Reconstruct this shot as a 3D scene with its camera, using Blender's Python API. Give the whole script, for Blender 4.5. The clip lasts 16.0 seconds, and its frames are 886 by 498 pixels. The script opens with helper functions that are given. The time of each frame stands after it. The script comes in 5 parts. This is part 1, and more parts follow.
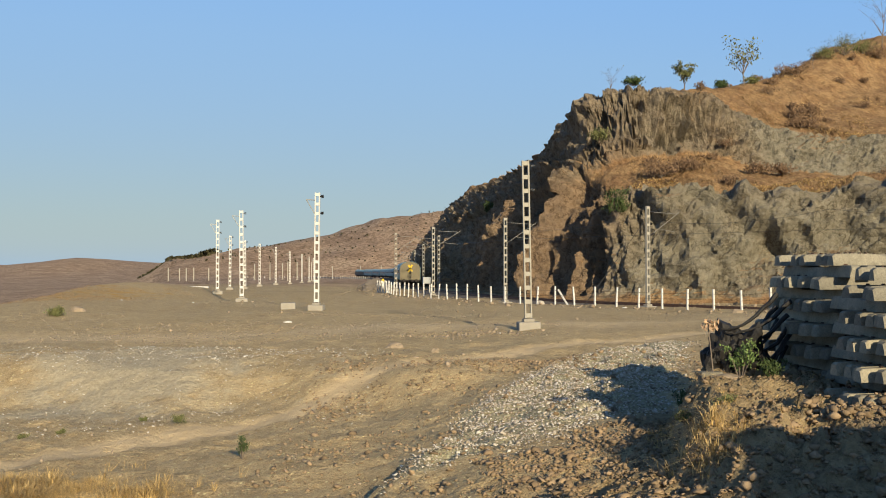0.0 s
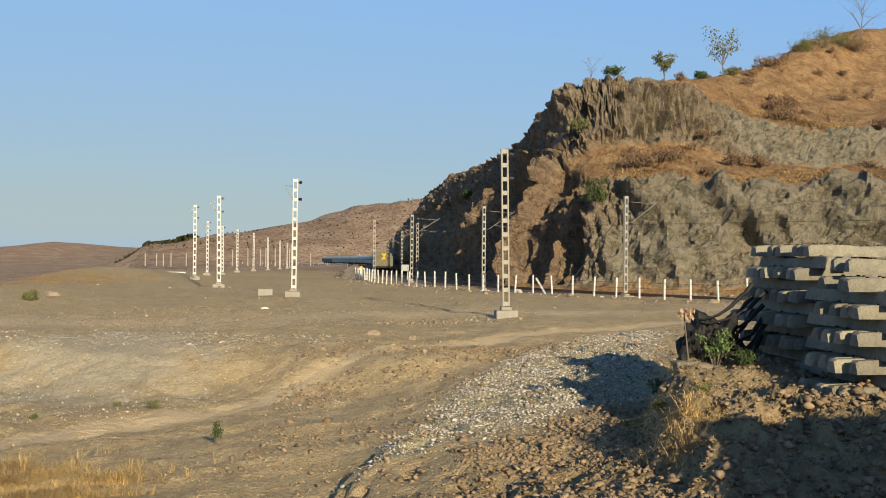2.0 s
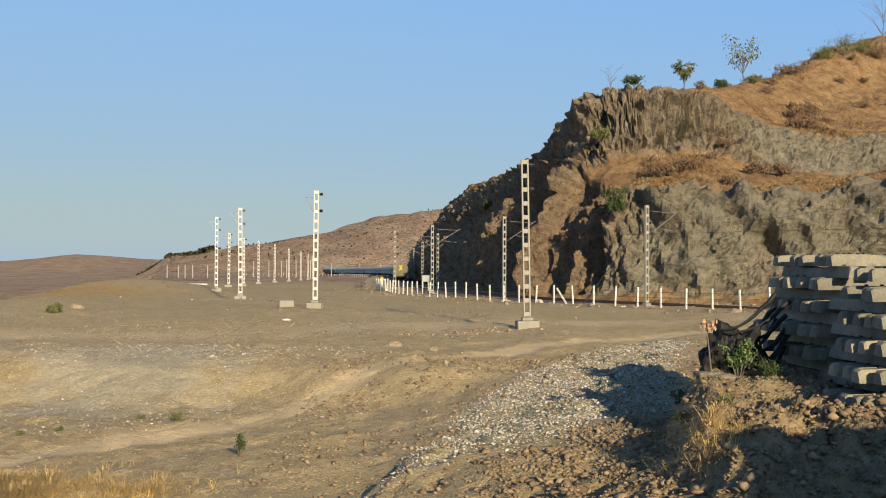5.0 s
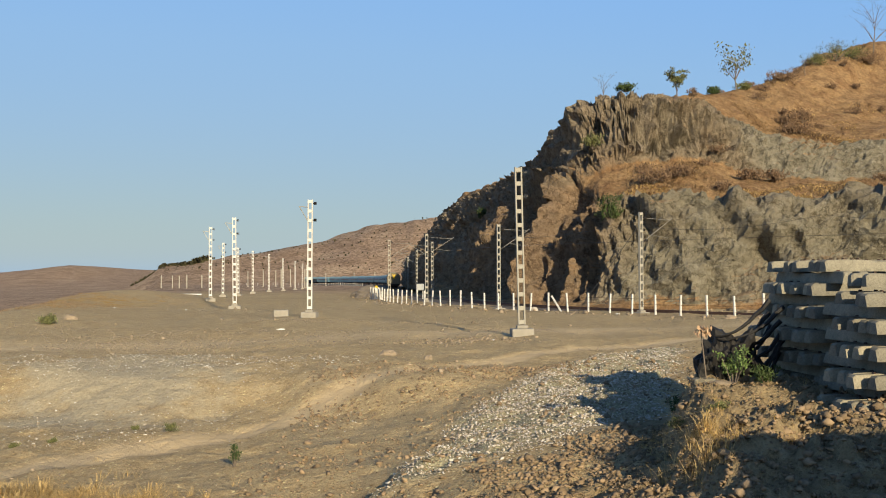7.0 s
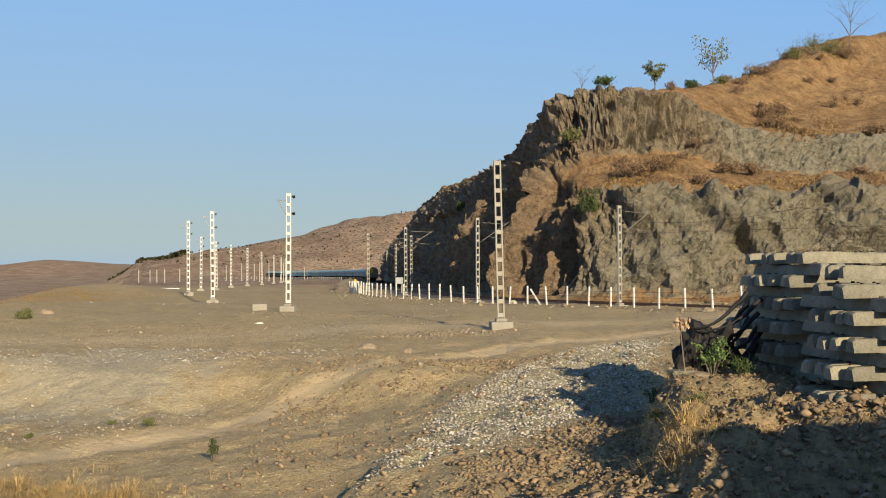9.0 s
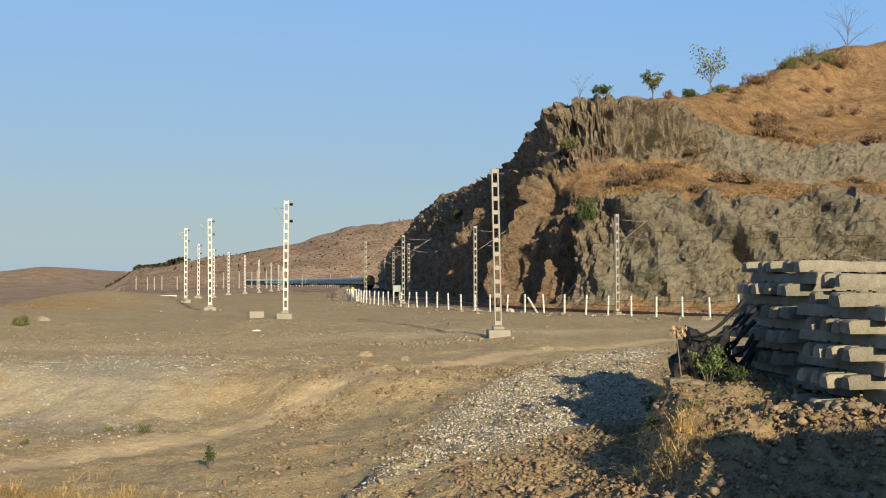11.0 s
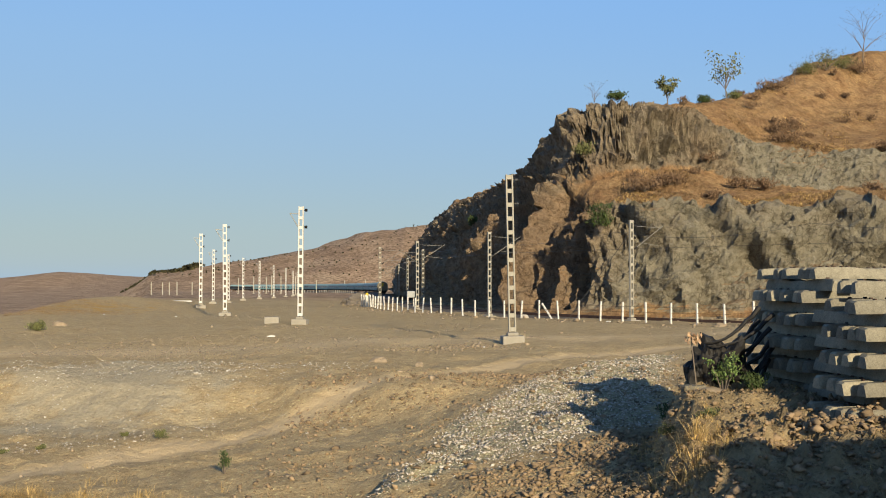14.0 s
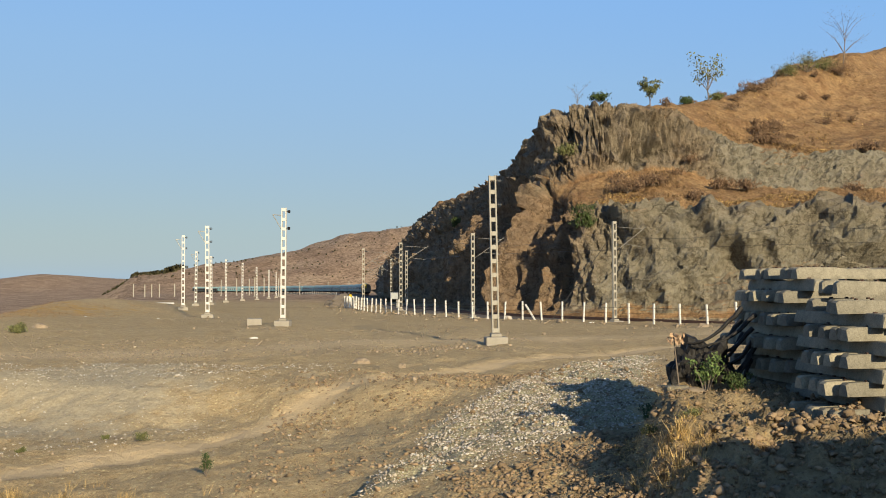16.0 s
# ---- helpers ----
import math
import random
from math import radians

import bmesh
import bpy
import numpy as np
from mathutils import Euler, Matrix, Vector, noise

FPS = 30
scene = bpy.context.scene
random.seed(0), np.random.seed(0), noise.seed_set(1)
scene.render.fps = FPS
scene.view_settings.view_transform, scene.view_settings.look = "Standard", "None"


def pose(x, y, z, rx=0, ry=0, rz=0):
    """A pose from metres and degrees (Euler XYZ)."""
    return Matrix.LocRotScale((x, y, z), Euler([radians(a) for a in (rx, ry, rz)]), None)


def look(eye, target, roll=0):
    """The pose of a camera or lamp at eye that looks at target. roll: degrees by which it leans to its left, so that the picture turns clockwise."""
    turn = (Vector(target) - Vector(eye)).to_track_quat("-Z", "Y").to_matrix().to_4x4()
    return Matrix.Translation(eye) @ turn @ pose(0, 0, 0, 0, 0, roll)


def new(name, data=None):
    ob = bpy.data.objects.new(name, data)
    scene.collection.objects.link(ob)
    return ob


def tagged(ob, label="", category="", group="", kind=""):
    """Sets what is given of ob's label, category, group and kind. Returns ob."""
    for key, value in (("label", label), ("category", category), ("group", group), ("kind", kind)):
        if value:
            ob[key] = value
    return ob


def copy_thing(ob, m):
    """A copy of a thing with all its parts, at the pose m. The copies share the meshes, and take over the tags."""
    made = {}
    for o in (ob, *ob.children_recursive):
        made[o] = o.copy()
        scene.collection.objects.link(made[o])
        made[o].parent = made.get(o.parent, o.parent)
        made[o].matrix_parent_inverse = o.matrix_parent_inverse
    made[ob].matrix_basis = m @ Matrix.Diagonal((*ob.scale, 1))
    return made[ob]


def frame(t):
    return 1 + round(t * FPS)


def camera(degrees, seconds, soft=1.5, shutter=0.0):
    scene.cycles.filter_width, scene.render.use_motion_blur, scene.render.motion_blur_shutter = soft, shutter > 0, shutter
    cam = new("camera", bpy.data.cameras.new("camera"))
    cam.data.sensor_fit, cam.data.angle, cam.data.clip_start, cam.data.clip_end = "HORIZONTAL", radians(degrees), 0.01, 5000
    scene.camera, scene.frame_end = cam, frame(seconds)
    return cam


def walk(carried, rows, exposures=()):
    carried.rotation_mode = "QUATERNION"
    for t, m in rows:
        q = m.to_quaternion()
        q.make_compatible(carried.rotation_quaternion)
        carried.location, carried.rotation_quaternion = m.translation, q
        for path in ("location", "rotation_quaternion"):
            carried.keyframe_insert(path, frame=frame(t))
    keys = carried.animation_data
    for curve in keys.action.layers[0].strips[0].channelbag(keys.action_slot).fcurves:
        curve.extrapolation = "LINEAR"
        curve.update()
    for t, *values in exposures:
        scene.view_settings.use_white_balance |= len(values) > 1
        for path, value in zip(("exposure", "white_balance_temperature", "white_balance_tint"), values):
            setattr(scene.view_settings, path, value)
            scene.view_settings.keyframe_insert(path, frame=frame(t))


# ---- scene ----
cam = camera(45.0, 16.0, soft=1.0)
# seconds, pitch above level, roll, yaw, place: a hand-held camera that sways where it stands
ROWS = [
    (0.0, 0.850, -0.000, -0.000, -0.000, -0.000, 3.100),
    (0.5, 0.741, 0.000, 0.151, -0.031, -0.072, 3.106),
    (1.0, 0.400, 0.081, 0.194, 0.014, 0.013, 3.090),
    (1.5, 0.366, -0.467, -0.823, 0.002, 0.006, 3.087),
    (2.0, 0.207, -0.574, -1.142, 0.030, 0.074, 3.085),
    (2.5, 0.339, -0.421, -0.725, -0.005, 0.048, 3.097),
    (3.0, 1.048, -0.453, -0.108, -0.011, 0.026, 3.108),
    (3.5, 1.191, -0.257, 0.310, -0.011, 0.021, 3.097),
    (4.0, 0.994, -0.219, 0.620, 0.013, 0.007, 3.099),
    (4.2, 0.880, -0.190, 0.130, 0.005, 0.005, 3.099),
    (6.3, 0.705, -0.212, -0.157, 0.025, 0.038, 3.149),
    (6.5, 0.956, 0.002, -0.203, 0.030, 0.060, 3.127),
    (7.0, 1.197, 0.162, -0.347, 0.019, 0.040, 3.112),
    (7.5, 1.294, 0.372, -0.224, 0.040, 0.069, 3.105),
    (8.0, 1.194, 0.078, -0.772, 0.039, 0.051, 3.084),
    (8.5, 0.933, 0.057, -1.453, 0.034, 0.059, 3.094),
    (9.0, 0.852, 0.288, -1.471, 0.016, 0.081, 3.096),
    (11.3, 1.313, 0.016, -1.661, 0.030, 0.056, 3.079),
    (11.5, 1.267, -0.811, -1.660, 0.015, 0.043, 3.085),
    (12.0, 1.437, -0.506, -1.328, -0.011, 0.039, 3.078),
    (12.5, 1.502, -0.315, -1.133, -0.014, -0.020, 3.085),
    (13.0, 1.480, -0.253, -1.203, -0.007, 0.007, 3.105),
    (13.5, 1.563, 0.010, -0.954, 0.026, 0.049, 3.097),
    (14.0, 1.600, 0.018, -0.841, 0.019, 0.034, 3.092),
    (14.5, 1.642, 0.032, -1.151, 0.047, 0.070, 3.079),
    (15.0, 1.589, 0.272, -1.413, 0.044, 0.089, 3.093),
    (15.5, 1.670, 0.343, -1.413, 0.040, 0.115, 3.088),
    (16.0, 1.676, 0.134, -1.719, 0.038, 0.091, 3.081),
]
walk(cam, [(t, pose(x, y, z, 90 + p, r, yaw)) for t, p, r, yaw, x, y, z in ROWS])

# ---- light ----
SUN_EL, SUN_AZ = radians(17.8), radians(162.0)   # azimuth clockwise from +y
world = bpy.data.worlds.new("world")
scene.world = world
world.use_nodes = True
wn = world.node_tree
sky = wn.nodes.new("ShaderNodeTexSky")
sky.sky_type, sky.sun_disc = "NISHITA", False
sky.sun_elevation, sky.sun_rotation = SUN_EL, SUN_AZ
sky.altitude, sky.air_density, sky.dust_density, sky.ozone_density = 300, 1.0, 0.5, 3.0
lum = wn.nodes.new("ShaderNodeRGBToBW")
wn.links.new(sky.outputs[0], lum.inputs[0])
dim = wn.nodes.new("ShaderNodeMath")
dim.operation = "MULTIPLY"
dim.inputs[1].default_value = 0.1
wn.links.new(lum.outputs[0], dim.inputs[0])
haze = wn.nodes.new("ShaderNodeValToRGB")      # evening haze: greyer where the sky is bright
for _ in range(4):
    haze.color_ramp.elements.new(0.5)
for e, (p, c) in zip(haze.color_ramp.elements, ((0.04, (0.02, 0.05, 0.13)), (0.14, (0.07, 0.17, 0.40)), (0.22, (0.20, 0.45, 0.90)), (0.42, (0.27, 0.46, 0.72)), (0.78, (0.32, 0.41, 0.45)), (1.0, (0.62, 0.50, 0.36)))):
    e.position, e.color = p, (*c, 1)
wn.links.new(dim.outputs[0], haze.inputs[0])
lift = wn.nodes.new("ShaderNodeVectorMath")
lift.operation = "SCALE"
lift.inputs[3].default_value = 10.0
wn.links.new(haze.outputs[0], lift.inputs[0])
veil = wn.nodes.new("ShaderNodeMix")
veil.data_type = "RGBA"
veil.inputs[0].default_value = 0.8
wn.links.new(sky.outputs[0], veil.inputs[6])
wn.links.new(lift.outputs[0], veil.inputs[7])
wn.links.new(veil.outputs[2], wn.nodes["Background"].inputs[0])
wn.nodes["Background"].inputs[1].default_value = 0.073
sun = new("sun", bpy.data.lights.new("sun", "SUN"))
sun.data.energy, sun.data.angle, sun.data.color = 5.0, radians(0.55), (1.0, 0.835, 0.565)
sun_way = Vector((math.sin(SUN_AZ) * math.cos(SUN_EL), math.cos(SUN_AZ) * math.cos(SUN_EL), math.sin(SUN_EL)))
sun.matrix_world = look(sun_way * 50, (0, 0, 0))
scene.view_settings.exposure = 0.6


# ---- noise on arrays ----
def _hash(i, j, k):
    h = (i * 374761393 + j * 668265263 + k * 2147483647) & 0xFFFFFFFF
    h = ((h ^ (h >> 13)) * 1274126177) & 0xFFFFFFFF
    return ((h ^ (h >> 16)) & 0xFFFF) / 32768.0 - 1.0


def vnoise(x, y, z=0.0):
    x, y, z = np.broadcast_arrays(np.asarray(x, float), np.asarray(y, float), np.asarray(z, float))
    i, j, k = (np.floor(a).astype(np.int64) for a in (x, y, z))
    u, v, w = ((lambda f: f * f * f * (f * (f * 6 - 15) + 10))(a - np.floor(a)) for a in (x, y, z))
    out = 0.0
    for a in (0, 1):
        for b in (0, 1):
            for c in (0, 1):
                out = out + _hash(i + a, j + b, k + c) * (u if a else 1 - u) * (v if b else 1 - v) * (w if c else 1 - w)
    return out


def fbm(x, y, z=0.0, n=4, gain=0.5):
    out, amp = 0.0, 1.0
    for o in range(n):
        f = 2.03 ** o
        out = out + amp * vnoise(x * f + 17.3 * o, y * f - 9.1 * o, z * f + 3.7 * o)
        amp *= gain
    return out


def ridged(x, y, z=0.0, n=4, gain=0.5):
    out, amp = 0.0, 1.0
    for o in range(n):
        f = 2.07 ** o
        out = out + amp * (1 - 2.2 * np.abs(vnoise(x * f + 11.3 * o, y * f - 5.1 * o, z * f + 2.7 * o)))
        amp *= gain
    return out


def smooth(t):
    t = np.clip(t, 0, 1)
    return t * t * (3 - 2 * t)


def mix(a, b, t):
    return a + (b - a) * t


# ---- materials ----
def ramp(nt, fac, stops):
    r = nt.nodes.new("ShaderNodeValToRGB")
    while len(r.color_ramp.elements) < len(stops):
        r.color_ramp.elements.new(0.5)
    for e, (p, c) in zip(r.color_ramp.elements, stops):
        e.position, e.color = p, (*c, 1)
    nt.links.new(fac, r.inputs[0])
    return r.outputs[0]


def tex(nt, scale, detail=6, rough=0.6, vec=None, kind="ShaderNodeTexNoise"):
    n = nt.nodes.new(kind)
    n.inputs["Scale"].default_value = scale
    if kind == "ShaderNodeTexNoise":
        n.inputs["Detail"].default_value, n.inputs["Roughness"].default_value = detail, rough
    if vec is not None:
        nt.links.new(vec, n.inputs["Vector"])
    return n.outputs[0]


def blend(nt, fac, a, b, how="MIX"):
    m = nt.nodes.new("ShaderNodeMix")
    m.data_type, m.blend_type = "RGBA", how
    for sock, v in ((m.inputs[0], fac), (m.inputs[6], a), (m.inputs[7], b)):
        if isinstance(v, (int, float)):
            sock.default_value = v
        elif isinstance(v, tuple):
            sock.default_value = (*v, 1)
        else:
            nt.links.new(v, sock)
    return m.outputs[2]


def calc(nt, op, a, b=None, clamp=False):
    m = nt.nodes.new("ShaderNodeMath")
    m.operation, m.use_clamp = op, clamp
    for sock, v in zip(m.inputs, (a, b)):
        if v is None:
            continue
        if isinstance(v, (int, float)):
            sock.default_value = v
        else:
            nt.links.new(v, sock)
    return m.outputs[0]


def begin(name):
    m = bpy.data.materials.new(name)
    m.use_nodes = True
    nt = m.node_tree
    geo = nt.nodes.new("ShaderNodeNewGeometry")
    return m, nt, nt.nodes["Principled BSDF"], geo.outputs["Position"]


def bump(nt, bs, height, strength=0.5, dist=0.05):
    b = nt.nodes.new("ShaderNodeBump")
    b.inputs["Strength"].default_value, b.inputs["Distance"].default_value = strength, dist
    nt.links.new(height, b.inputs["Height"])
    nt.links.new(b.outputs[0], bs.inputs["Normal"])


def plain(name, colour, rough=0.8, metal=0.0, scale=3.0, vary=0.25, bumps=0.2, dist=0.01, island=False, obj=False, chips=False, each=False):
    """A material with two scales of variation, in the thing's own space."""
    m, nt, bs, pos = begin(name)
    if obj:
        tc = nt.nodes.new("ShaderNodeTexCoord")
        pos = tc.outputs["Object"]
    n1, n2 = tex(nt, scale, 5, 0.6, pos), tex(nt, scale * 9, 4, 0.6, pos)
    dark = tuple(c * (1 - vary) for c in colour)
    lite = tuple(min(1, c * (1 + vary)) for c in colour)
    col = ramp(nt, n1, [(0.3, dark), (0.7, lite)])
    col = blend(nt, 0.5, col, ramp(nt, n2, [(0.3, dark), (0.7, lite)]))
    if each:
        oi = nt.nodes.new("ShaderNodeObjectInfo")
        col = blend(nt, 1.0, col, ramp(nt, oi.outputs["Random"], [(0, (0.55, 0.55, 0.56)), (0.6, (0.9, 0.89, 0.86)), (1, (1.15, 1.12, 1.05))]), "MULTIPLY")
    if chips:
        g = nt.nodes.new("ShaderNodeNewGeometry")
        col = blend(nt, 0.85, col, ramp(nt, g.outputs["Random Per Island"], [(0, (0.176, 0.132, 0.085)), (0.3, (0.322, 0.267, 0.198)), (0.65, (0.454, 0.410, 0.343)), (1, (0.571, 0.542, 0.492))]))
    if island:
        g = nt.nodes.new("ShaderNodeNewGeometry")
        col = blend(nt, 0.8, col, ramp(nt, g.outputs["Random Per Island"], [(0, (0.5,) * 3), (0.6, (0.9,) * 3), (1, (1.3,) * 3)]), "MULTIPLY")
    nt.links.new(col, bs.inputs["Base Color"])
    bs.inputs["Roughness"].default_value, bs.inputs["Metallic"].default_value = rough, metal
    bs.inputs["Specular IOR Level"].default_value = 0.25
    if bumps:
        bump(nt, bs, n2, bumps, dist)
    return m


def attr(nt, name):
    a = nt.nodes.new("ShaderNodeAttribute")
    a.attribute_name = name
    return a.outputs["Fac"]


def ground_material():
    m, nt, bs, pos = begin("dry_earth")
    big, mid, fine = tex(nt, 0.06, 6, 0.6, pos), tex(nt, 0.7, 6, 0.65, pos), tex(nt, 9.0, 6, 0.7, pos)
    earth = ramp(nt, big, [(0.35, (0.339, 0.249, 0.133)), (0.62, (0.455, 0.350, 0.199))])
    earth = blend(nt, 0.55, earth, ramp(nt, mid, [(0.3, (0.300, 0.214, 0.113)), (0.7, (0.484, 0.380, 0.220))]))
    earth = blend(nt, 0.35, earth, ramp(nt, fine, [(0.35, (0.242, 0.166, 0.087)), (0.65, (0.498, 0.427, 0.251))]))
    blotch = tex(nt, 2.3, 8, 0.75, pos)
    earth = blend(nt, 0.6, earth, ramp(nt, blotch, [(0.32, (0.55, 0.52, 0.5)), (0.5, (1, 1, 1)), (0.68, (1.25, 1.25, 1.22))]), "MULTIPLY")
    speck = tex(nt, 26.0, 3, 0.7, pos)
    earth = blend(nt, 0.7, earth, ramp(nt, speck, [(0.36, (0.62, 0.6, 0.57)), (0.5, (1, 1, 1)), (0.64, (1.22, 1.2, 1.18))]), "MULTIPLY")
    stones = tex(nt, 5.0, vec=pos, kind="ShaderNodeTexVoronoi")
    stones2 = tex(nt, 17.0, vec=pos, kind="ShaderNodeTexVoronoi")
    peb = ramp(nt, calc(nt, "MULTIPLY", stones, calc(nt, "ADD", mid, 0.35)), [(0.07, (1, 1, 1)), (0.16, (0, 0, 0))])
    earth = blend(nt, calc(nt, "MULTIPLY", peb, 0.75), earth, (0.720, 0.639, 0.349))
    gravel = ramp(nt, stones2, [(0.1, (0.508, 0.477, 0.298)), (0.55, (0.195, 0.157, 0.095))])
    gravel = blend(nt, 0.4, gravel, ramp(nt, fine, [(0.3, (0.221, 0.176, 0.106)), (0.7, (0.508, 0.522, 0.371))]))
    pale = ramp(nt, fine, [(0.3, (0.29, 0.245, 0.16)), (0.7, (0.47, 0.405, 0.28))])
    grass = ramp(nt, fine, [(0.3, (0.290, 0.149, 0.043)), (0.7, (0.508, 0.340, 0.095))])
    road = ramp(nt, blotch, [(0.3, (0.49, 0.37, 0.215)), (0.7, (0.56, 0.44, 0.27))])
    far = ramp(nt, tex(nt, 0.03, 8, 0.7, pos), [(0.35, (0.26, 0.178, 0.118)), (0.52, (0.38, 0.268, 0.178)), (0.66, (0.45, 0.335, 0.225))])
    far = blend(nt, 0.75, far, ramp(nt, tex(nt, 0.35, 6, 0.75, pos), [(0.44, (0.3, 0.28, 0.24)), (0.54, (1, 1, 1))]), "MULTIPLY")
    edge = calc(nt, "MULTIPLY", calc(nt, "SUBTRACT", mid, 0.5), 1.6)
    def mask(name):
        return calc(nt, "MULTIPLY", calc(nt, "ADD", calc(nt, "SUBTRACT", attr(nt, name), 0.4), edge), 3.0, True)
    dark = ramp(nt, blotch, [(0.3, (0.169, 0.123, 0.068)), (0.5, (0.269, 0.206, 0.117)), (0.7, (0.353, 0.279, 0.171))])
    col = blend(nt, mask("pale"), earth, pale)
    col = blend(nt, mask("soil"), col, dark)
    col = blend(nt, mask("grass"), col, grass)
    col = blend(nt, calc(nt, "MULTIPLY", attr(nt, "road"), 0.9, True), col, road)
    col = blend(nt, mask("gravel"), col, gravel)
    col = blend(nt, attr(nt, "far"), col, far)
    nt.links.new(col, bs.inputs["Base Color"])
    bs.inputs["Roughness"].default_value, bs.inputs["Specular IOR Level"].default_value = 0.95, 0.1
    h = calc(nt, "ADD", calc(nt, "MULTIPLY", fine, 0.5), calc(nt, "MULTIPLY", stones2, -0.25))
    bump(nt, bs, calc(nt, "ADD", h, calc(nt, "MULTIPLY", blotch, 1.4)), 0.8, 0.10)
    return m


def rock_material():
    """Basalt and brown weathered rock on steep faces, dry grass and earth on the slopes."""
    m, nt, bs, pos = begin("cliff_rock")
    geo = nt.nodes.new("ShaderNodeNewGeometry")
    sep = nt.nodes.new("ShaderNodeSeparateXYZ")
    nt.links.new(geo.outputs["Normal"], sep.inputs[0])
    big, mid, fine = tex(nt, 0.10, 6, 0.6, pos), tex(nt, 0.55, 8, 0.7, pos), tex(nt, 3.5, 8, 0.7, pos)
    grey = ramp(nt, mid, [(0.3, (0.191, 0.178, 0.132)), (0.55, (0.310, 0.290, 0.221)), (0.75, (0.396, 0.373, 0.290))])
    brown = ramp(nt, mid, [(0.3, (0.152, 0.096, 0.056)), (0.5, (0.277, 0.175, 0.099)), (0.72, (0.396, 0.257, 0.145))])
    kind = calc(nt, "ADD", attr(nt, "brown"), calc(nt, "MULTIPLY", calc(nt, "SUBTRACT", big, 0.5), 1.6), True)
    rock = blend(nt, kind, grey, brown)
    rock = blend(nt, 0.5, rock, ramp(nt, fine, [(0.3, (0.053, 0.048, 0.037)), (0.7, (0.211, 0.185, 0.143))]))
    grass = ramp(nt, fine, [(0.28, (0.198, 0.115, 0.056)), (0.5, (0.317, 0.205, 0.102)), (0.72, (0.409, 0.290, 0.158))])
    grass = blend(nt, ramp(nt, mid, [(0.42, (0, 0, 0)), (0.62, (1, 1, 1))]), grass, ramp(nt, fine, [(0.3, (0.132, 0.076, 0.040)), (0.7, (0.290, 0.172, 0.086))]))
    cover = calc(nt, "ADD", calc(nt, "MULTIPLY", calc(nt, "SUBTRACT", attr(nt, "soil"), 0.5), 2.4), calc(nt, "MULTIPLY", calc(nt, "SUBTRACT", mid, 0.5), 1.8))
    cover = calc(nt, "ADD", cover, calc(nt, "MULTIPLY", calc(nt, "SUBTRACT", sep.outputs[2], 0.55), 1.6))
    cover = calc(nt, "ADD", cover, 0.5, True)
    nt.links.new(blend(nt, cover, rock, grass), bs.inputs["Base Color"])
    bs.inputs["Roughness"].default_value, bs.inputs["Specular IOR Level"].default_value = 0.92, 0.15
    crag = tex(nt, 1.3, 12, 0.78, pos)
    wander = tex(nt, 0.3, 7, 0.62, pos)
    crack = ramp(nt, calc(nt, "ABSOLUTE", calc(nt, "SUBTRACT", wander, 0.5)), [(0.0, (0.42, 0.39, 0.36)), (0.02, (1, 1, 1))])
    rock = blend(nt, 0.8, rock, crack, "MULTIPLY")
    # crevice shade put into the colour: bump hollows darker, raised rock lighter
    crevice_shade = ramp(nt, crag, [(0.38, (0.5, 0.48, 0.45)), (0.48, (1, 1, 1)), (0.62, (1.2, 1.18, 1.15))])
    nt.links.new(blend(nt, 0.8, blend(nt, cover, rock, grass), crevice_shade, "MULTIPLY"), bs.inputs["Base Color"])
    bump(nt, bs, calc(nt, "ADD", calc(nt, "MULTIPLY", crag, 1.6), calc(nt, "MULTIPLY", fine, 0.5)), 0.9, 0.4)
    return m


MAT_GROUND = ground_material()
MAT_ROCK = rock_material()
MAT_CONCRETE = plain("pale_concrete", (0.297, 0.281, 0.238), 0.85, 0, 4, 0.18, 0.4, 0.01, obj=True)
MAT_BASE = plain("block_concrete", (0.264, 0.244, 0.205), 0.9, 0, 3, 0.2, 0.4, 0.02, obj=True)
MAT_SLEEPER = plain("sleeper_concrete", (0.235, 0.218, 0.17), 0.9, 0, 5, 0.5, 0.5, 0.008, obj=True, each=True)
MAT_STEEL = plain("painted_steel", (0.277, 0.277, 0.257), 0.5, 0.3, 6, 0.12, 0.1, obj=True)
MAT_RUST = plain("rusted_steel", (0.066, 0.040, 0.030), 0.7, 0.4, 20, 0.4, 0.3, obj=True)
MAT_WIRE = plain("wire", (0.106, 0.099, 0.092), 0.5, 0.6, 5, 0.1, 0)
MAT_TUBE = plain("galvanised_tube", (0.198, 0.191, 0.172), 0.6, 0.3, 6, 0.15, 0, obj=True)
MAT_DARK = plain("black_insulator", (0.020, 0.018, 0.017), 0.4, 0, 9, 0.2, 0, obj=True)
MAT_BLUE = plain("blue_coach_paint", (0.15, 0.285, 0.295), 0.45, 0.0, 1.5, 0.2, 0.05, obj=True)
MAT_ROOF = plain("dusty_roof_paint", (0.25, 0.36, 0.36), 0.7, 0.1, 0.8, 0.2, 0.1, obj=True)
MAT_BAND = plain("pale_band_paint", (0.304, 0.343, 0.343), 0.5, 0, 2, 0.15, 0, obj=True)
MAT_END = plain("dusty_end_paint", (0.135, 0.117, 0.075), 0.75, 0, 1.2, 0.25, 0.1, obj=True)
MAT_UNDER = plain("underframe_black", (0.023, 0.020, 0.018), 0.8, 0, 3, 0.3, 0.1, obj=True)
MAT_YELLOW = plain("yellow_paint", (0.495, 0.330, 0.020), 0.6, 0, 8, 0.1, 0, obj=True)
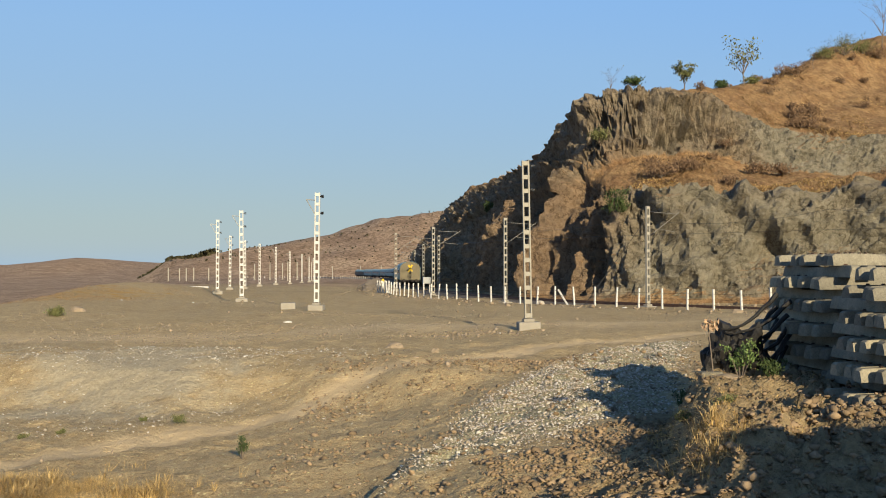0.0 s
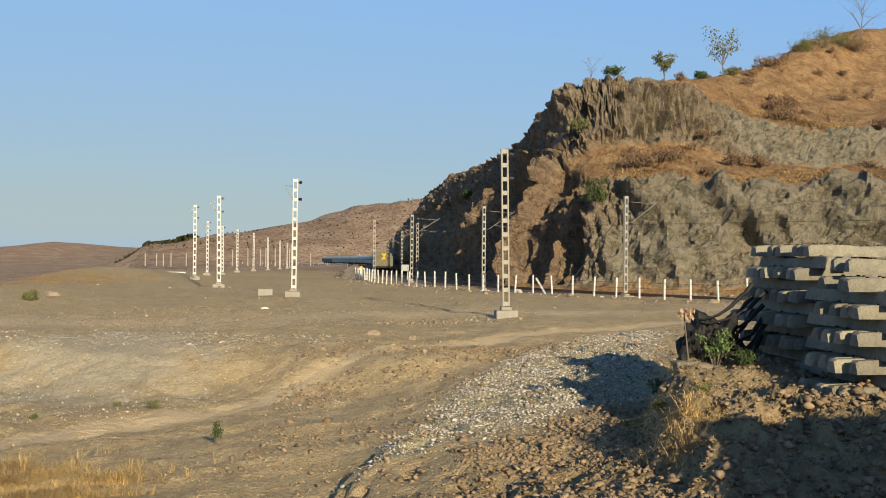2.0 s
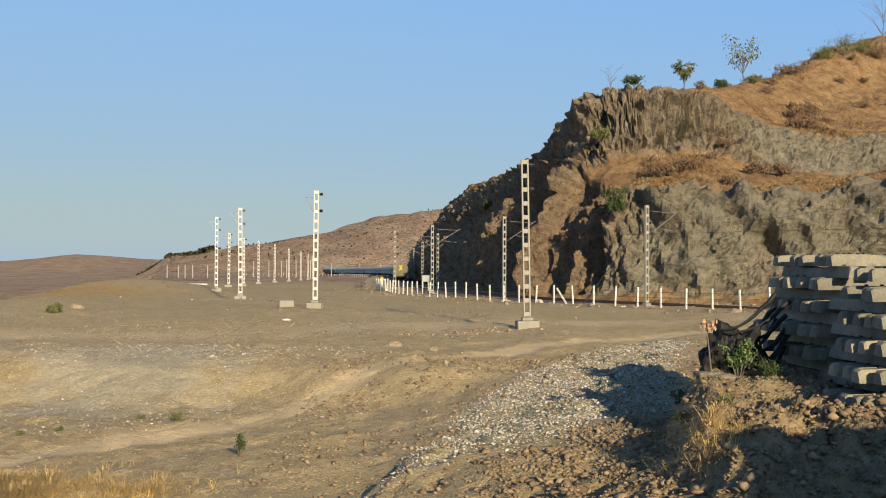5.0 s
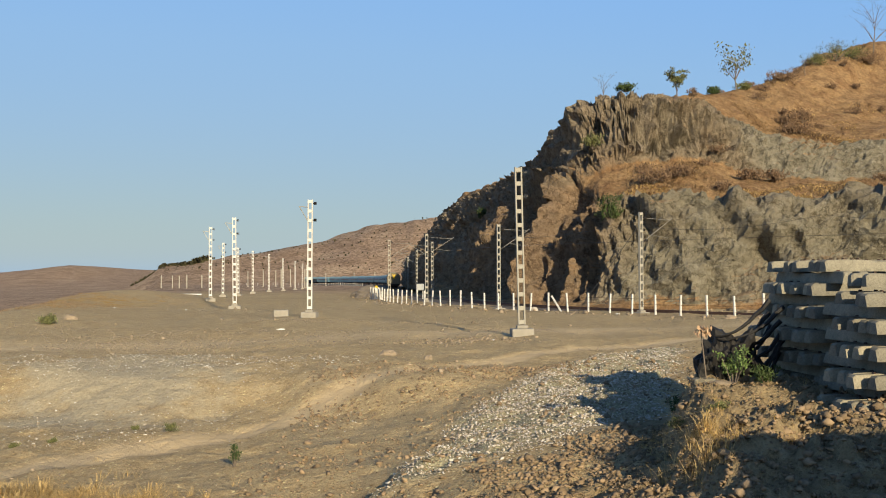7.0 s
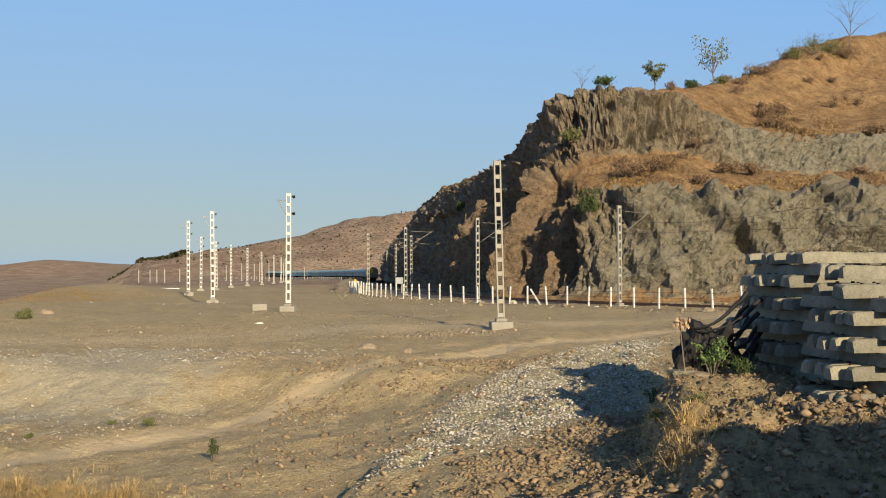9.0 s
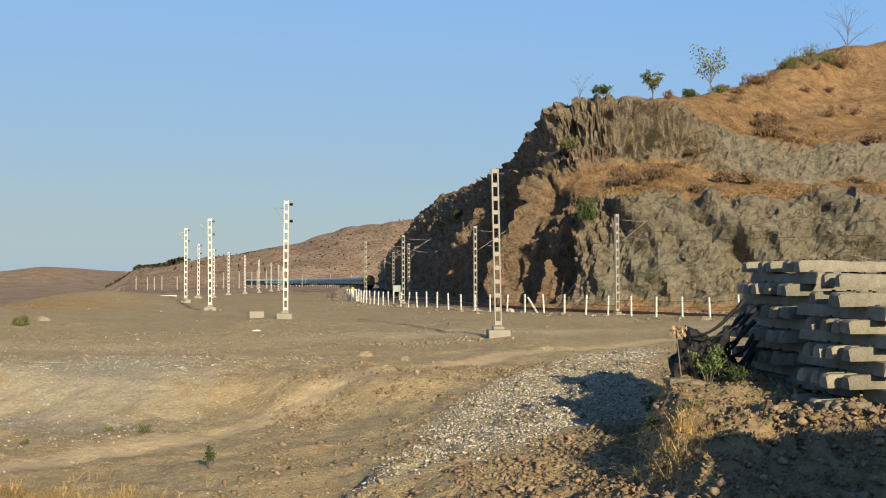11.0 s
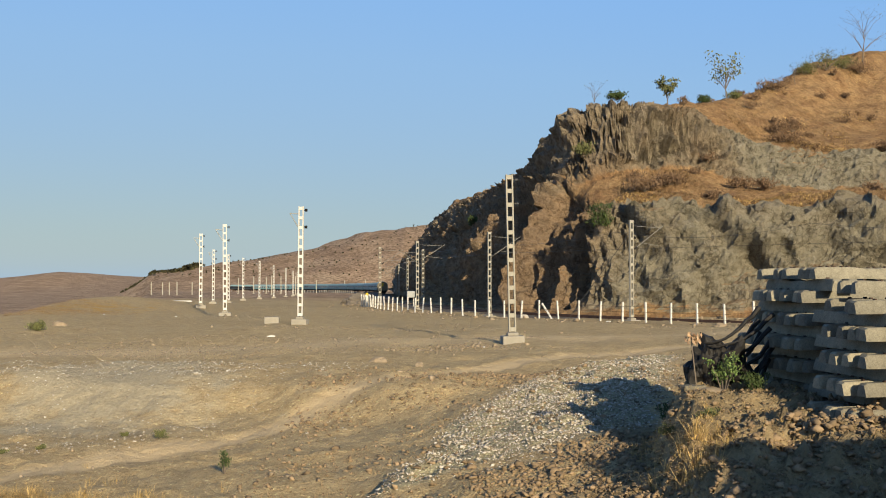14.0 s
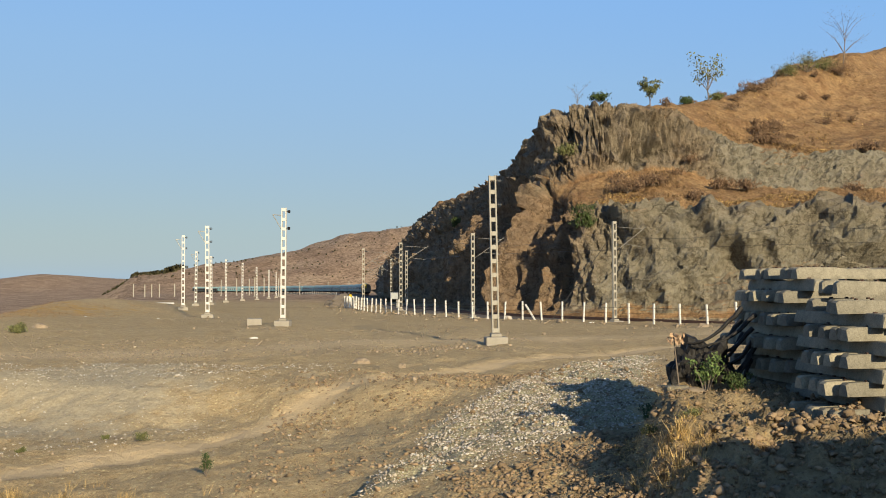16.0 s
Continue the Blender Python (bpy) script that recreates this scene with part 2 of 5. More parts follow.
MAT_LOCO = plain("loco_paint", (0.040, 0.050, 0.056), 0.5, 0, 2, 0.2, 0, obj=True)
MAT_WHITE = plain("white_paint", (0.515, 0.508, 0.475), 0.7, 0, 4, 0.1, 0.1, obj=True)
MAT_BALLAST = plain("ballast", (0.132, 0.115, 0.099), 0.95, 0, 9, 0.45, 0.8, 0.05)
MAT_STONE = plain("broken_stone", (0.27, 0.215, 0.15), 0.92, 0, 6, 0.22, 0.5, 0.02, island=True)
MAT_CLOD = plain("earth_clod", (0.251, 0.182, 0.112), 0.95, 0, 6, 0.25, 0.5, 0.02, island=True)


def window_glass():
    m, nt, bs, pos = begin("coach_glass")
    bs.inputs["Base Color"].default_value, bs.inputs["Roughness"].default_value = (0.02, 0.025, 0.03, 1), 0.12
    return m


MAT_GLASS = window_glass()


# ---- mesh helpers ----
def mesh_of(name, verts, faces, mat, smooth_faces=False):
    me = bpy.data.meshes.new(name)
    me.from_pydata(verts, [], faces)
    me.materials.append(mat)
    if smooth_faces:
        me.polygons.foreach_set("use_smooth", [True] * len(me.polygons))
    return me


def part(name, bm, material, parent, label=""):
    me = bpy.data.meshes.new(name)
    bmesh.ops.recalc_face_normals(bm, faces=bm.faces)
    bm.to_mesh(me)
    bm.free()
    me.materials.append(material)
    ob = new(name, me)
    ob.parent = parent
    if label:
        ob["label"] = label
    return ob


def box(bm, cx, cy, cz, sx, sy, sz, bev=0.0, m=None):
    r = bmesh.ops.create_cube(bm, size=1, matrix=(m or Matrix()) @ Matrix.Translation((cx, cy, cz)) @ Matrix.Diagonal((sx, sy, sz, 1)))
    if bev:
        es = list({e for v in r["verts"] for e in v.link_edges})
        bmesh.ops.bevel(bm, geom=es, offset=bev, segments=1, affect="EDGES")
    return bm


def rod(bm, a, b, r, n=6, r2=None):
    a, b = Vector(a), Vector(b)
    q = (b - a).to_track_quat("Z", "Y").to_matrix().to_4x4()
    bmesh.ops.create_cone(bm, cap_ends=True, segments=n, radius1=r, radius2=r if r2 is None else r2, depth=(b - a).length, matrix=Matrix.Translation((a + b) / 2) @ q)
    return bm


def tube(bm, points, radii, n=6):
    """One bent, tapering stem through the points."""
    rings = []
    pts = [Vector(p) for p in points]
    for i, p in enumerate(pts):
        d = (pts[min(i + 1, len(pts) - 1)] - pts[max(i - 1, 0)]).normalized()
        q = d.to_track_quat("Z", "Y").to_matrix()
        rings.append([bm.verts.new(p + q @ Vector((math.cos(6.283 * k / n), math.sin(6.283 * k / n), 0)) * radii[i]) for k in range(n)])
    for a, b in zip(rings, rings[1:]):
        for k in range(n):
            bm.faces.new((a[k], a[(k + 1) % n], b[(k + 1) % n], b[k]))
    bm.faces.new(rings[0][::-1])
    bm.faces.new(rings[-1])
    return bm


def empty(name, m, label, category, group=""):
    e = new(name)
    e.empty_display_size = 0.3
    e.matrix_basis = m
    return tagged(e, label, category, group)


def grid_mesh(name, X, Y, Z, mat, attrs=()):
    r, c = X.shape
    co = np.stack([X, Y, Z], -1).reshape(-1, 3)
    idx = np.arange(r * c).reshape(r, c)
    q = np.stack([idx[:-1, :-1], idx[:-1, 1:], idx[1:, 1:], idx[1:, :-1]], -1).reshape(-1, 4)
    me = bpy.data.meshes.new(name)
    me.vertices.add(len(co))
    me.vertices.foreach_set("co", co.ravel())
    me.loops.add(q.size)
    me.loops.foreach_set("vertex_index", q.ravel().astype(np.int32))
    me.polygons.add(len(q))
    me.polygons.foreach_set("loop_start", np.arange(0, q.size, 4, dtype=np.int32))
    me.polygons.foreach_set("use_smooth", np.ones(len(q), bool))
    me.update(calc_edges=True)
    for key, val in attrs:
        a = me.attributes.new(key, "FLOAT", "POINT")
        a.data.foreach_set("value", np.clip(val, 0, 1).astype(np.float32).ravel())
    me.materials.append(mat)
    me.validate()
    return new(name, me)


# ---- the plan ----
def spline(points, step=1.0):
    """A smooth line through points, at even steps."""
    p = np.array(points, float)
    p = np.vstack([2 * p[0] - p[1], p, 2 * p[-1] - p[-2]])
    out = []
    for a, b, c, d in zip(p[:-3], p[1:-2], p[2:-1], p[3:]):
        t = np.linspace(0, 1, 40, endpoint=False)[:, None]
        out.append(0.5 * (2 * b + (c - a) * t + (2 * a - 5 * b + 4 * c - d) * t ** 2 + (3 * b - a - 3 * c + d) * t ** 3))
    q = np.vstack(out + [p[-2:-1]])
    s = np.r_[0, np.cumsum(np.linalg.norm(np.diff(q[:, :2], axis=0), axis=1))]
    n = np.arange(0, s[-1], step)
    return np.stack([np.interp(n, s, q[:, k]) for k in range(q.shape[1])], -1)


TRACK = spline([(120, 22), (60, 46), (34, 65), (18.2, 83.6), (8.4, 99.2), (1.8, 120.7), (-3.0, 150.5), (-5.1, 166), (-9.4, 240), (-13.3, 320), (-17.5, 400),
                (-25.5, 480), (-44, 558), (-62, 609), (-88, 660), (-130, 703), (-190, 735), (-280, 755)])
TRACK_S = np.arange(len(TRACK)) * 1.0
S_REAR = float(TRACK_S[np.argmin(np.abs(TRACK[:, 1] - 166) + np.abs(TRACK[:, 0] + 5.1))])   # where the train's tail stands first


def rail_z(s):
    return 0.0 - 0.0078 * np.maximum(0, s - S_REAR + 40)


def track_at(s):
    return float(np.interp(s, TRACK_S, TRACK[:, 0])), float(np.interp(s, TRACK_S, TRACK[:, 1])), float(rail_z(s))


def beside(s, off):
    """A point off metres to the near side of the track, and the track's heading there."""
    x0, y0, z0 = track_at(s - 1)
    x1, y1, z1 = track_at(s + 1)
    d = Vector((x1 - x0, y1 - y0)).normalized()
    x, y, z = track_at(s)
    return x - d.y * off, y + d.x * off, z, math.atan2(d.y, d.x)


def cells(x, y, z):
    """Jittered cells: each point's own cell value and its distance to the cell's border."""
    i, j, k = (np.floor(a).astype(np.int64) for a in (x, y, z))
    best = np.full(x.shape, 9.0)
    second = np.full(x.shape, 9.0)
    val = np.zeros(x.shape)
    for a in (-1, 0, 1):
        for b in (-1, 0, 1):
            for c in (-1, 0, 1):
                ii, jj, kk = i + a, j + b, k + c
                d = (ii + 0.5 + 0.45 * _hash(ii, jj, kk) - x) ** 2 + (jj + 0.5 + 0.45 * _hash(jj + 31, kk, ii) - y) ** 2 + (kk + 0.5 + 0.45 * _hash(kk + 57, ii, jj) - z) ** 2
                near = d < best
                second = np.where(near, best, np.minimum(second, d))
                val = np.where(near, _hash(ii + 7, jj + 3, kk + 5), val)
                best = np.where(near, d, best)
    return val, np.sqrt(second) - np.sqrt(best)


def level(x, y):
    """The ground without the cliff: plateau, pit, spoil mound, knoll, valley and far hills."""
    edge = np.interp(x, [-40, -14, -9, -4, 0.3, 4.3, 8, 14], [37, 35, 34, 33, 32.5, 37.6, 41, 46]) + 0.9 * vnoise(x * 0.35, 3.1)
    low = np.interp(x, [-14, -6, -1.5, 1, 3.5], [-1.35, -1.25, -0.95, -0.4, 0.05]) + 0.012 * np.clip(y - 24, -10, 12)
    z = mix(low, 0.0, smooth((y - edge + 3.6) / mix(5.0, 3.0, smooth((x + 3) / 3))))
    z = z + 0.22 * smooth((y - edge) / 10) * vnoise(x * 0.08, y * 0.06, 5.0)
    lip = np.interp(y, [12, 19, 25, 31], [-2.2, -1.3, -0.4, 1.4]) + 0.5 * vnoise(y * 0.9, 6.6) + 0.25 * vnoise(y * 2.7, 2.6)
    z = z + 0.30 * (smooth((x - lip) / 0.45) - 1) * smooth((x + 5) / 3) * smooth((22.5 - y) / 3)
    back = smooth((13 - y) / 8)
    z = mix(z, 0.3, back)
    xm = np.interp(y, [16, 19.5, 22, 26, 32], [3.55, 4.2, 5.0, 6.4, 8.2]) + 0.35 * vnoise(y * 0.7, 1.7)
    m = smooth((x - xm) / 0.6) * smooth((y - 12.2 - 0.05 * x) / 3.4) * (1 - smooth((y - 24) / 9))
    z = mix(z, 0.88 + 0.12 * smooth((y - 17) / 2), m) + 0.2 * np.exp(-((x - 5.2) / 0.7) ** 2 - ((y - 19.4) / 0.9) ** 2)
    z = z + 1.5 * np.exp(-((x + 34.5) / 7) ** 2 - ((y - 112) / 26) ** 2) + 0.45 * np.exp(-((x + 27) / 7) ** 2 - ((y - 78) / 14) ** 2)
    z = z - 0.0092 * np.clip(y - 120, 0, 1000) - 0.22 * smooth((y - 62) / 30)
    # the valley, the long hill behind, and the far ridges
    rim = np.interp(y, [50, 75, 110, 160, 220, 350, 600, 1500], [-34, -31.5, -34, -43, -58, -92, -155, -380]) + 3 * vnoise(y * 0.05, 0.4)
    val = 1 - np.exp(-np.clip(rim - x, 0, None) / 26)
    val = val * smooth((rim - x) / 6)
    z = z - 30 * val
    crest = np.interp(x, [-900, -330, -213, -150, -103, -44, 100, 400, 900], [0, 12, 17, 32, 41, 56, 86, 130, 150])
    foot = np.interp(x, [-300, -230], [480, 765])
    peak = np.interp(x, [-200, -150], [938, 1000])
    hill = crest * np.clip((y - foot) / (peak - foot), 0, 1) * (1 - smooth((y - 1050) / 900))
    z = z + hill * (1 + 0.14 * fbm(x * 0.012, y * 0.012, 2.0, 5)) 
    ridge = 40 * np.exp(-((y - 2700) / 500) ** 2) * (0.75 + 0.25 * fbm(x * 0.0022, y * 0.001, 7.0, 3)) * smooth((-x - 100) / 400)
    ridge = ridge + 16 * np.exp(-((x + 880) / 95) ** 2 - ((y - 2600) / 400) ** 2)
    return z + ridge + 0.02 * val * (y - 300).clip(0) * 0.35


def ground_z(x, y):
    x, y = np.asarray(x, float), np.asarray(y, float)
    near = np.clip((60 - y) / 30, 0, 1)
    z = level(x, y)
    z = z + 0.07 * fbm(x * 0.9, y * 0.9, 1.0, 5, 0.6) * near + 0.10 * fbm(x * 0.25, y * 0.25, 4.0, 3)
    zones = masks(x, y)
    near = near * (y < 60)
    bank = smooth((x + 3.5) / 2) * smooth((19 - y) / 3) + smooth((x - 3.2) / 1.2) * smooth((24 - y) / 4)
    c1, e1 = cells(x * 4.6, y * 4.6, np.zeros_like(x + y))
    rubble = 0.055 * c1 - 0.06 * np.exp(-e1 * 6)
    z = z + bank * near * (0.10 * (1 - 2 * np.abs(fbm(x * 0.8, y * 0.8, 3.3, 5, 0.6))) + rubble)
    cleft = smooth(1 - 7 * np.abs(fbm(x * 1.1, y * 0.3, 4.7, 2))) * smooth((x + 2.4) / 0.6) * smooth((1.2 - x) / 1.5) * smooth((19.5 - y) / 2.5)
    z = z - 0.5 * cleft
    z = z + zones["gravel"] * (0.10 * fbm(x * 1.3, y * 1.3, 6.0, 4, 0.6))
    z = z - 0.09 * zones["road"] + 0.05 * np.clip(zones["pale"], 0, 1) * (1 - 2 * np.abs(fbm(x * 0.45, y * 0.25, 8.8, 4, 0.6)))
    return z


def masks(x, y):
    gx = np.interp(y, [12, 19, 25, 31, 36, 41], [-2.6, -1.5, 0.1, 2.2, 4.6, 7.5]) + 0.35 * vnoise(y * 0.8, x * 0.3, 7.0)
    gw = np.interp(y, [12, 19, 25, 31, 36, 41], [6.5, 5.2, 4.8, 4.0, 3.0, 1.8])
    gravel = smooth((x - gx) / 0.8) * (1 - smooth((x - gx - gw) / 1.0)) * smooth((43 - y) / 2) * smooth((y - np.interp(x, [-1.5, -0.8, 2.3, 3.75, 6], [17.6, 18.6, 19.6, 21.6, 23]) - 0.7 * vnoise(x * 0.9, y * 0.9, 3.0)) / 1.8)
    rx = np.interp(x, [-30, -11, -6, -3, 0, 4, 9, 20, 40], [20.5, 23.4, 27.8, 31.4, 34.5, 40, 46, 55, 64])
    road = np.exp(-((y - rx) / 0.9) ** 4)
    r2 = np.interp(x, [-60, -20, 0, 12, 24], [46, 47, 52, 58, 66])
    road = np.maximum(road, 0.8 * np.exp(-((y - r2) / 3.5) ** 2))
    grass = 0.5 * np.exp(-((x + 31) / 12) ** 2 - ((y - 93) / 28) ** 2) + np.exp(-((x + 7.5) / 3.2) ** 2 - ((y - 18) / 3.5) ** 2)
    pale = np.exp(-((y - 34.5) / 6) ** 2) * smooth((-x - 1) / 3) * (0.72 + 0.45 * vnoise(x * 0.2, y * 0.2))
    far = smooth((y - 160) / 120)
    fy = np.interp(x, [-9, -7, -1, 5.4, 14, 21, 30, 44], [140, 131, 104, 90, 78, 69, 59, 46])
    soil = 0.62 * np.exp(-((y - fy) / np.clip(0.045 * y, 2.5, 9)) ** 2) + smooth((x - 3.0) / 1.2) * smooth((25 - y) / 4) + 0.8 * smooth((x + 2.6) / 0.8) * smooth((18.2 - y) / 1.6)
    return {"gravel": gravel, "road": road, "grass": grass, "pale": pale, "far": far, "soil": soil}


def axis(lo, a, b, hi, step, grow):
    mid = list(np.arange(a, b, step))
    up, d = [], step
    v = b
    while v < hi:
        up.append(v)
        d *= grow
        v += d
    dn, d, v = [], step, a - step
    while v > lo:
        dn.append(v)
        d *= grow
        v -= d
    return np.array(dn[::-1] + mid + up + [hi])


gx_, gy_ = axis(-3600, -12, 11, 3600, 0.11, 1.045), axis(-400, 12.5, 42, 4700, 0.11, 1.034)
GX, GY = np.meshgrid(gx_, gy_)
zone = masks(GX, GY)
ground = grid_mesh("ground", GX, GY, ground_z(GX, GY), MAT_GROUND, zone.items())
tagged(ground, "dry brown earth with gravel, worn dirt road and distant hills", "ground", kind="structure")

# ---- the cut hillside ----
# base x, base y, grass shelf's top height, its depth, upper rock's top, rise behind it, how brown the rock is
CLIFF = spline([(150, 60, 13, 24, 16.5, .18, .1), (75, 80, 13, 24, 16.5, .15, .1), (45, 89, 12.6, 23, 16.4, .14, .05), (27, 92.5, 12.8, 22, 16.8, .13, .05),
                (22, 94, 13.5, 22, 17.6, .135, .08), (17, 95.5, 15, 22, 19.2, .14, .15), (11.5, 101, 15.0, 15, 21.4, .11, .9), (9, 108, 13.5, 9, 21.2, .07, 1), (7.3, 118, 12.5, 5, 20.2, .06, 1), (6.2, 128, 12.5, 4, 20.0, .05, 1),
                (5.2, 137, 13, 4, 19.2, .04, .9), (3.9, 148, 13, 4, 17.0, .04, .9), (2.6, 165, 14, 4, 17.0, .04, .8), (-0.8, 200, 14, 4, 18.2, .04, .8), (-5.0, 240, 14, 4, 18.4, .04, .8),
                (-8.8, 320, 12, 4, 14, .04, .8), (-12.2, 385, 8, 5, 11, .04, .8), (-6, 440, 8, 5, 10, .04, .8), (30, 520, 8, 5, 10, .04, .8)], 0.3)
CLIFF = np.vstack([CLIFF[:200:4], CLIFF[200:600], CLIFF[600:1100:2], CLIFF[1100::5]])


def build_cliff():
    b = CLIFF
    run = np.r_[0, np.cumsum(np.linalg.norm(np.diff(b[:, :2], axis=0), axis=1))]
    d = np.gradient(b[:, :2], run, axis=0)
    for _ in range(60):
        d[1:-1] = (d[:-2] + d[1:-1] * 2 + d[2:]) / 4
    d /= np.linalg.norm(d, axis=1)[:, None]
    n = np.stack([d[:, 1], -d[:, 0]], -1)
    w = np.r_[np.linspace(-2, 0, 5), np.linspace(0.05, 3, 50), np.linspace(3.12, 34, 210), np.geomspace(34.4, 190, 90)]
    W, S = np.meshgrid(w, run)
    zA, wA, zB, rise, brown = (b[:, k][:, None] for k in (2, 3, 4, 5, 6))
    h1 = 9.3 + 0.8 * vnoise(S * 0.12, 2.2) + 0.5 * vnoise(S * 0.5, 4.2)
    h1 = np.minimum(h1, zA - 0.5)
    lean = brown * smooth((b[:, 1][:, None] - 122) / 14)
    wf = 3.0 + 2.0 * brown
    wA = wA + 1.1 * vnoise(S * 0.1, 8.2) + 0.2 * vnoise(S * 0.3, 1.2)
    wA = np.maximum(wA, wf + 1.2)
    Z = np.where(W < 0, -0.4, h1 * smooth(W / wf) ** 0.8)
    t = np.clip((W - wf) / np.maximum(wA - wf, 0.6), 0, 1)
    Z = np.where(W > wf, mix(h1, zA, t ** 0.9), Z)
    t2 = np.clip((W - wA) / 3.0, 0, 1)
    Z = Z + np.where(W > wA, (zB - zA) * smooth(t2), 0)
    over = np.clip(W - wA - 3.0, 0, None)
    Z = Z + rise * np.where(over < 50, over * (1 + over / 40), 112.5 + (over - 50) * 1.75)
    # further along, a low sheer foot under a long slope that leans back into the light
    slope = np.minimum(6.5 * smooth(W / 1.5) + 1.25 * np.clip(W - 1.5, 0, None), zB + 0.8 + rise * over)
    Z = np.where(W < 0, Z, mix(Z, slope, lean))
    Z = Z - 0.9 * np.clip(W - 150, 0, None)
    off = np.minimum(W, 6)
    far = np.clip(W - 6, 0, None)
    X = b[:, 0][:, None] + n[:, 0][:, None] * off + 0.62 * far
    Y = b[:, 1][:, None] + n[:, 1][:, None] * off + 0.78 * far
    # relief: tall buttresses and clefts on the brown face, slanting folds on the grey one, broken columns on the crag
    foot = smooth((W + 0.5) / 1.5) * (1 - smooth((W - wf - 0.2) / 2.0))
    high = smooth((W - wA + 1.2) / 1.2) * (1 - smooth((W - wA - 3.4) / 2.0))
    crag = smooth((37 - X) / 5)
    steep = foot + high * mix(0.75, 0.95, crag)
    tall = brown * foot
    warp = fbm(X * 0.11, Y * 0.11, Z * 0.13, 3)
    rib = 1 - 2 * np.abs(fbm(S * 0.105 + 0.25 * warp, Z * 0.018, 3.0, 2, 0.45))
    spit = smooth((Y - 110) / 14) * (1 - smooth((Y - 166) / 12)) * (1 - 2 * np.abs(vnoise(S * 0.06, 0.3)) - 0.4)
    spur = 1 - 2 * np.abs(fbm(S * 0.32 + 0.3 * warp, Z * 0.05 + 2, 9.0, 3, 0.55))
    along = X * 0.75 - Y * 0.35
    fold = ridged(along * 0.16 + 0.13 * Z + 0.5 * warp, Z * 0.10 - along * 0.06, 5.0, 5, 0.42)
    slab = ridged(along * 0.42 - 0.30 * Z, Z * 0.33 + along * 0.12, 2.0 + 0.4 * warp, 4, 0.55)
    squash = 1 - 0.65 * np.maximum(high * crag, 0.5 * tall)
    Yq = 110 + (Y - 110) * squash
    tor = ridged(X * 0.2, Yq * 0.2 + 3, Z * 0.30 + 0.5 * warp, 4, 0.5)
    bulge = fbm(X * 0.2, Yq * 0.2 + 4, Z * 0.24, 3, 0.5)
    fine = fbm(X * 1.1, Yq * 1.1, Z * mix(1.6, 0.5, tall), 4, 0.62)
    v2, e2 = cells(X * 0.9 + 0.5 * bulge, Yq * 0.9, Z * mix(0.8, 0.3, tall) + 0.3 * along)
    grey_part = foot * (1 - brown) * (1.15 * fold + 0.3 * slab + 1.25 * bulge)
    brown_part = tall * (2.3 * (rib - 0.45) + 0.95 * (spur - 0.2) + 2.2 * spit + 0.5 * bulge)
    crag_part = high * crag * (0.7 * tor + 0.25 * slab + 0.7 * bulge + 0.45 * v2)
    band_part = high * (1 - crag) * (0.25 * slab + 0.35 * bulge)
    amp = grey_part + brown_part + crag_part + band_part + 0.15 * foot * v2 + (mix(0.26, 0.4, brown) * np.clip(steep, 0, 1) + 0.05) * fine
    run_s = [np.gradient(q, axis=0) for q in (X, Y, Z)]
    run_w = [np.gradient(q, axis=1) for q in (X, Y, Z)]
    out = np.stack([run_s[1] * run_w[2] - run_s[2] * run_w[1], run_s[2] * run_w[0] - run_s[0] * run_w[2], run_s[0] * run_w[1] - run_s[1] * run_w[0]])
    out = out * np.where(out[0] * -0.62 + out[1] * -0.78 + out[2] * 0.5 < 0, -1, 1)
    out = out / np.maximum(np.linalg.norm(out, axis=0), 1e-9)
    X, Y, Z = X + out[0] * amp, Y + out[1] * amp, Z + 0.5 * out[2] * amp
    hump = fbm(X * 0.16, Y * 0.16, 1.0, 4)
    v3, e3 = cells(X * 0.35, Y * 0.35, Z * 0.0)
    Z = Z + (1 - np.clip(steep, 0, 1)) * smooth(W / 3) * (0.5 * hump + 0.10 * fine + 0.12 * v3) + 0.25 * steep * (fine + v2) * smooth(W / 2)
    soil = 1 - np.clip(steep, 0, 1) * (1.0 + 0.55 * vnoise(X * 0.15, Y * 0.15, Z * 0.3))
    ob = grid_mesh("rock_cliff", X[:, ::-1], Y[:, ::-1], Z[:, ::-1], MAT_ROCK, (("soil", soil[:, ::-1]), ("brown", np.clip(brown * (1 - high) + 0.55 * high * crag, 0, 1)[:, ::-1])))
    flat = (np.clip(steep, 0, 1) < 0.4)[:-1, ::-1][:, :-1]
    ob.data.polygons.foreach_set("use_smooth", np.ascontiguousarray(flat).ravel())
    return tagged(ob, "steep cut hillside of grey and brown rock with dry grass", "cliff", kind="structure"), X, Y, Z, W, steep


cliff, CX, CY, CZ, CW, CSTEEP = build_cliff()


def cliff_z(x, y):
    """The hillside's height at a place."""
    d = (CX - x) ** 2 + (CY - y) ** 2
    near = d < 0.35
    return float(CZ[near].max()) if near.any() else float(CZ.ravel()[np.argmin(d)])


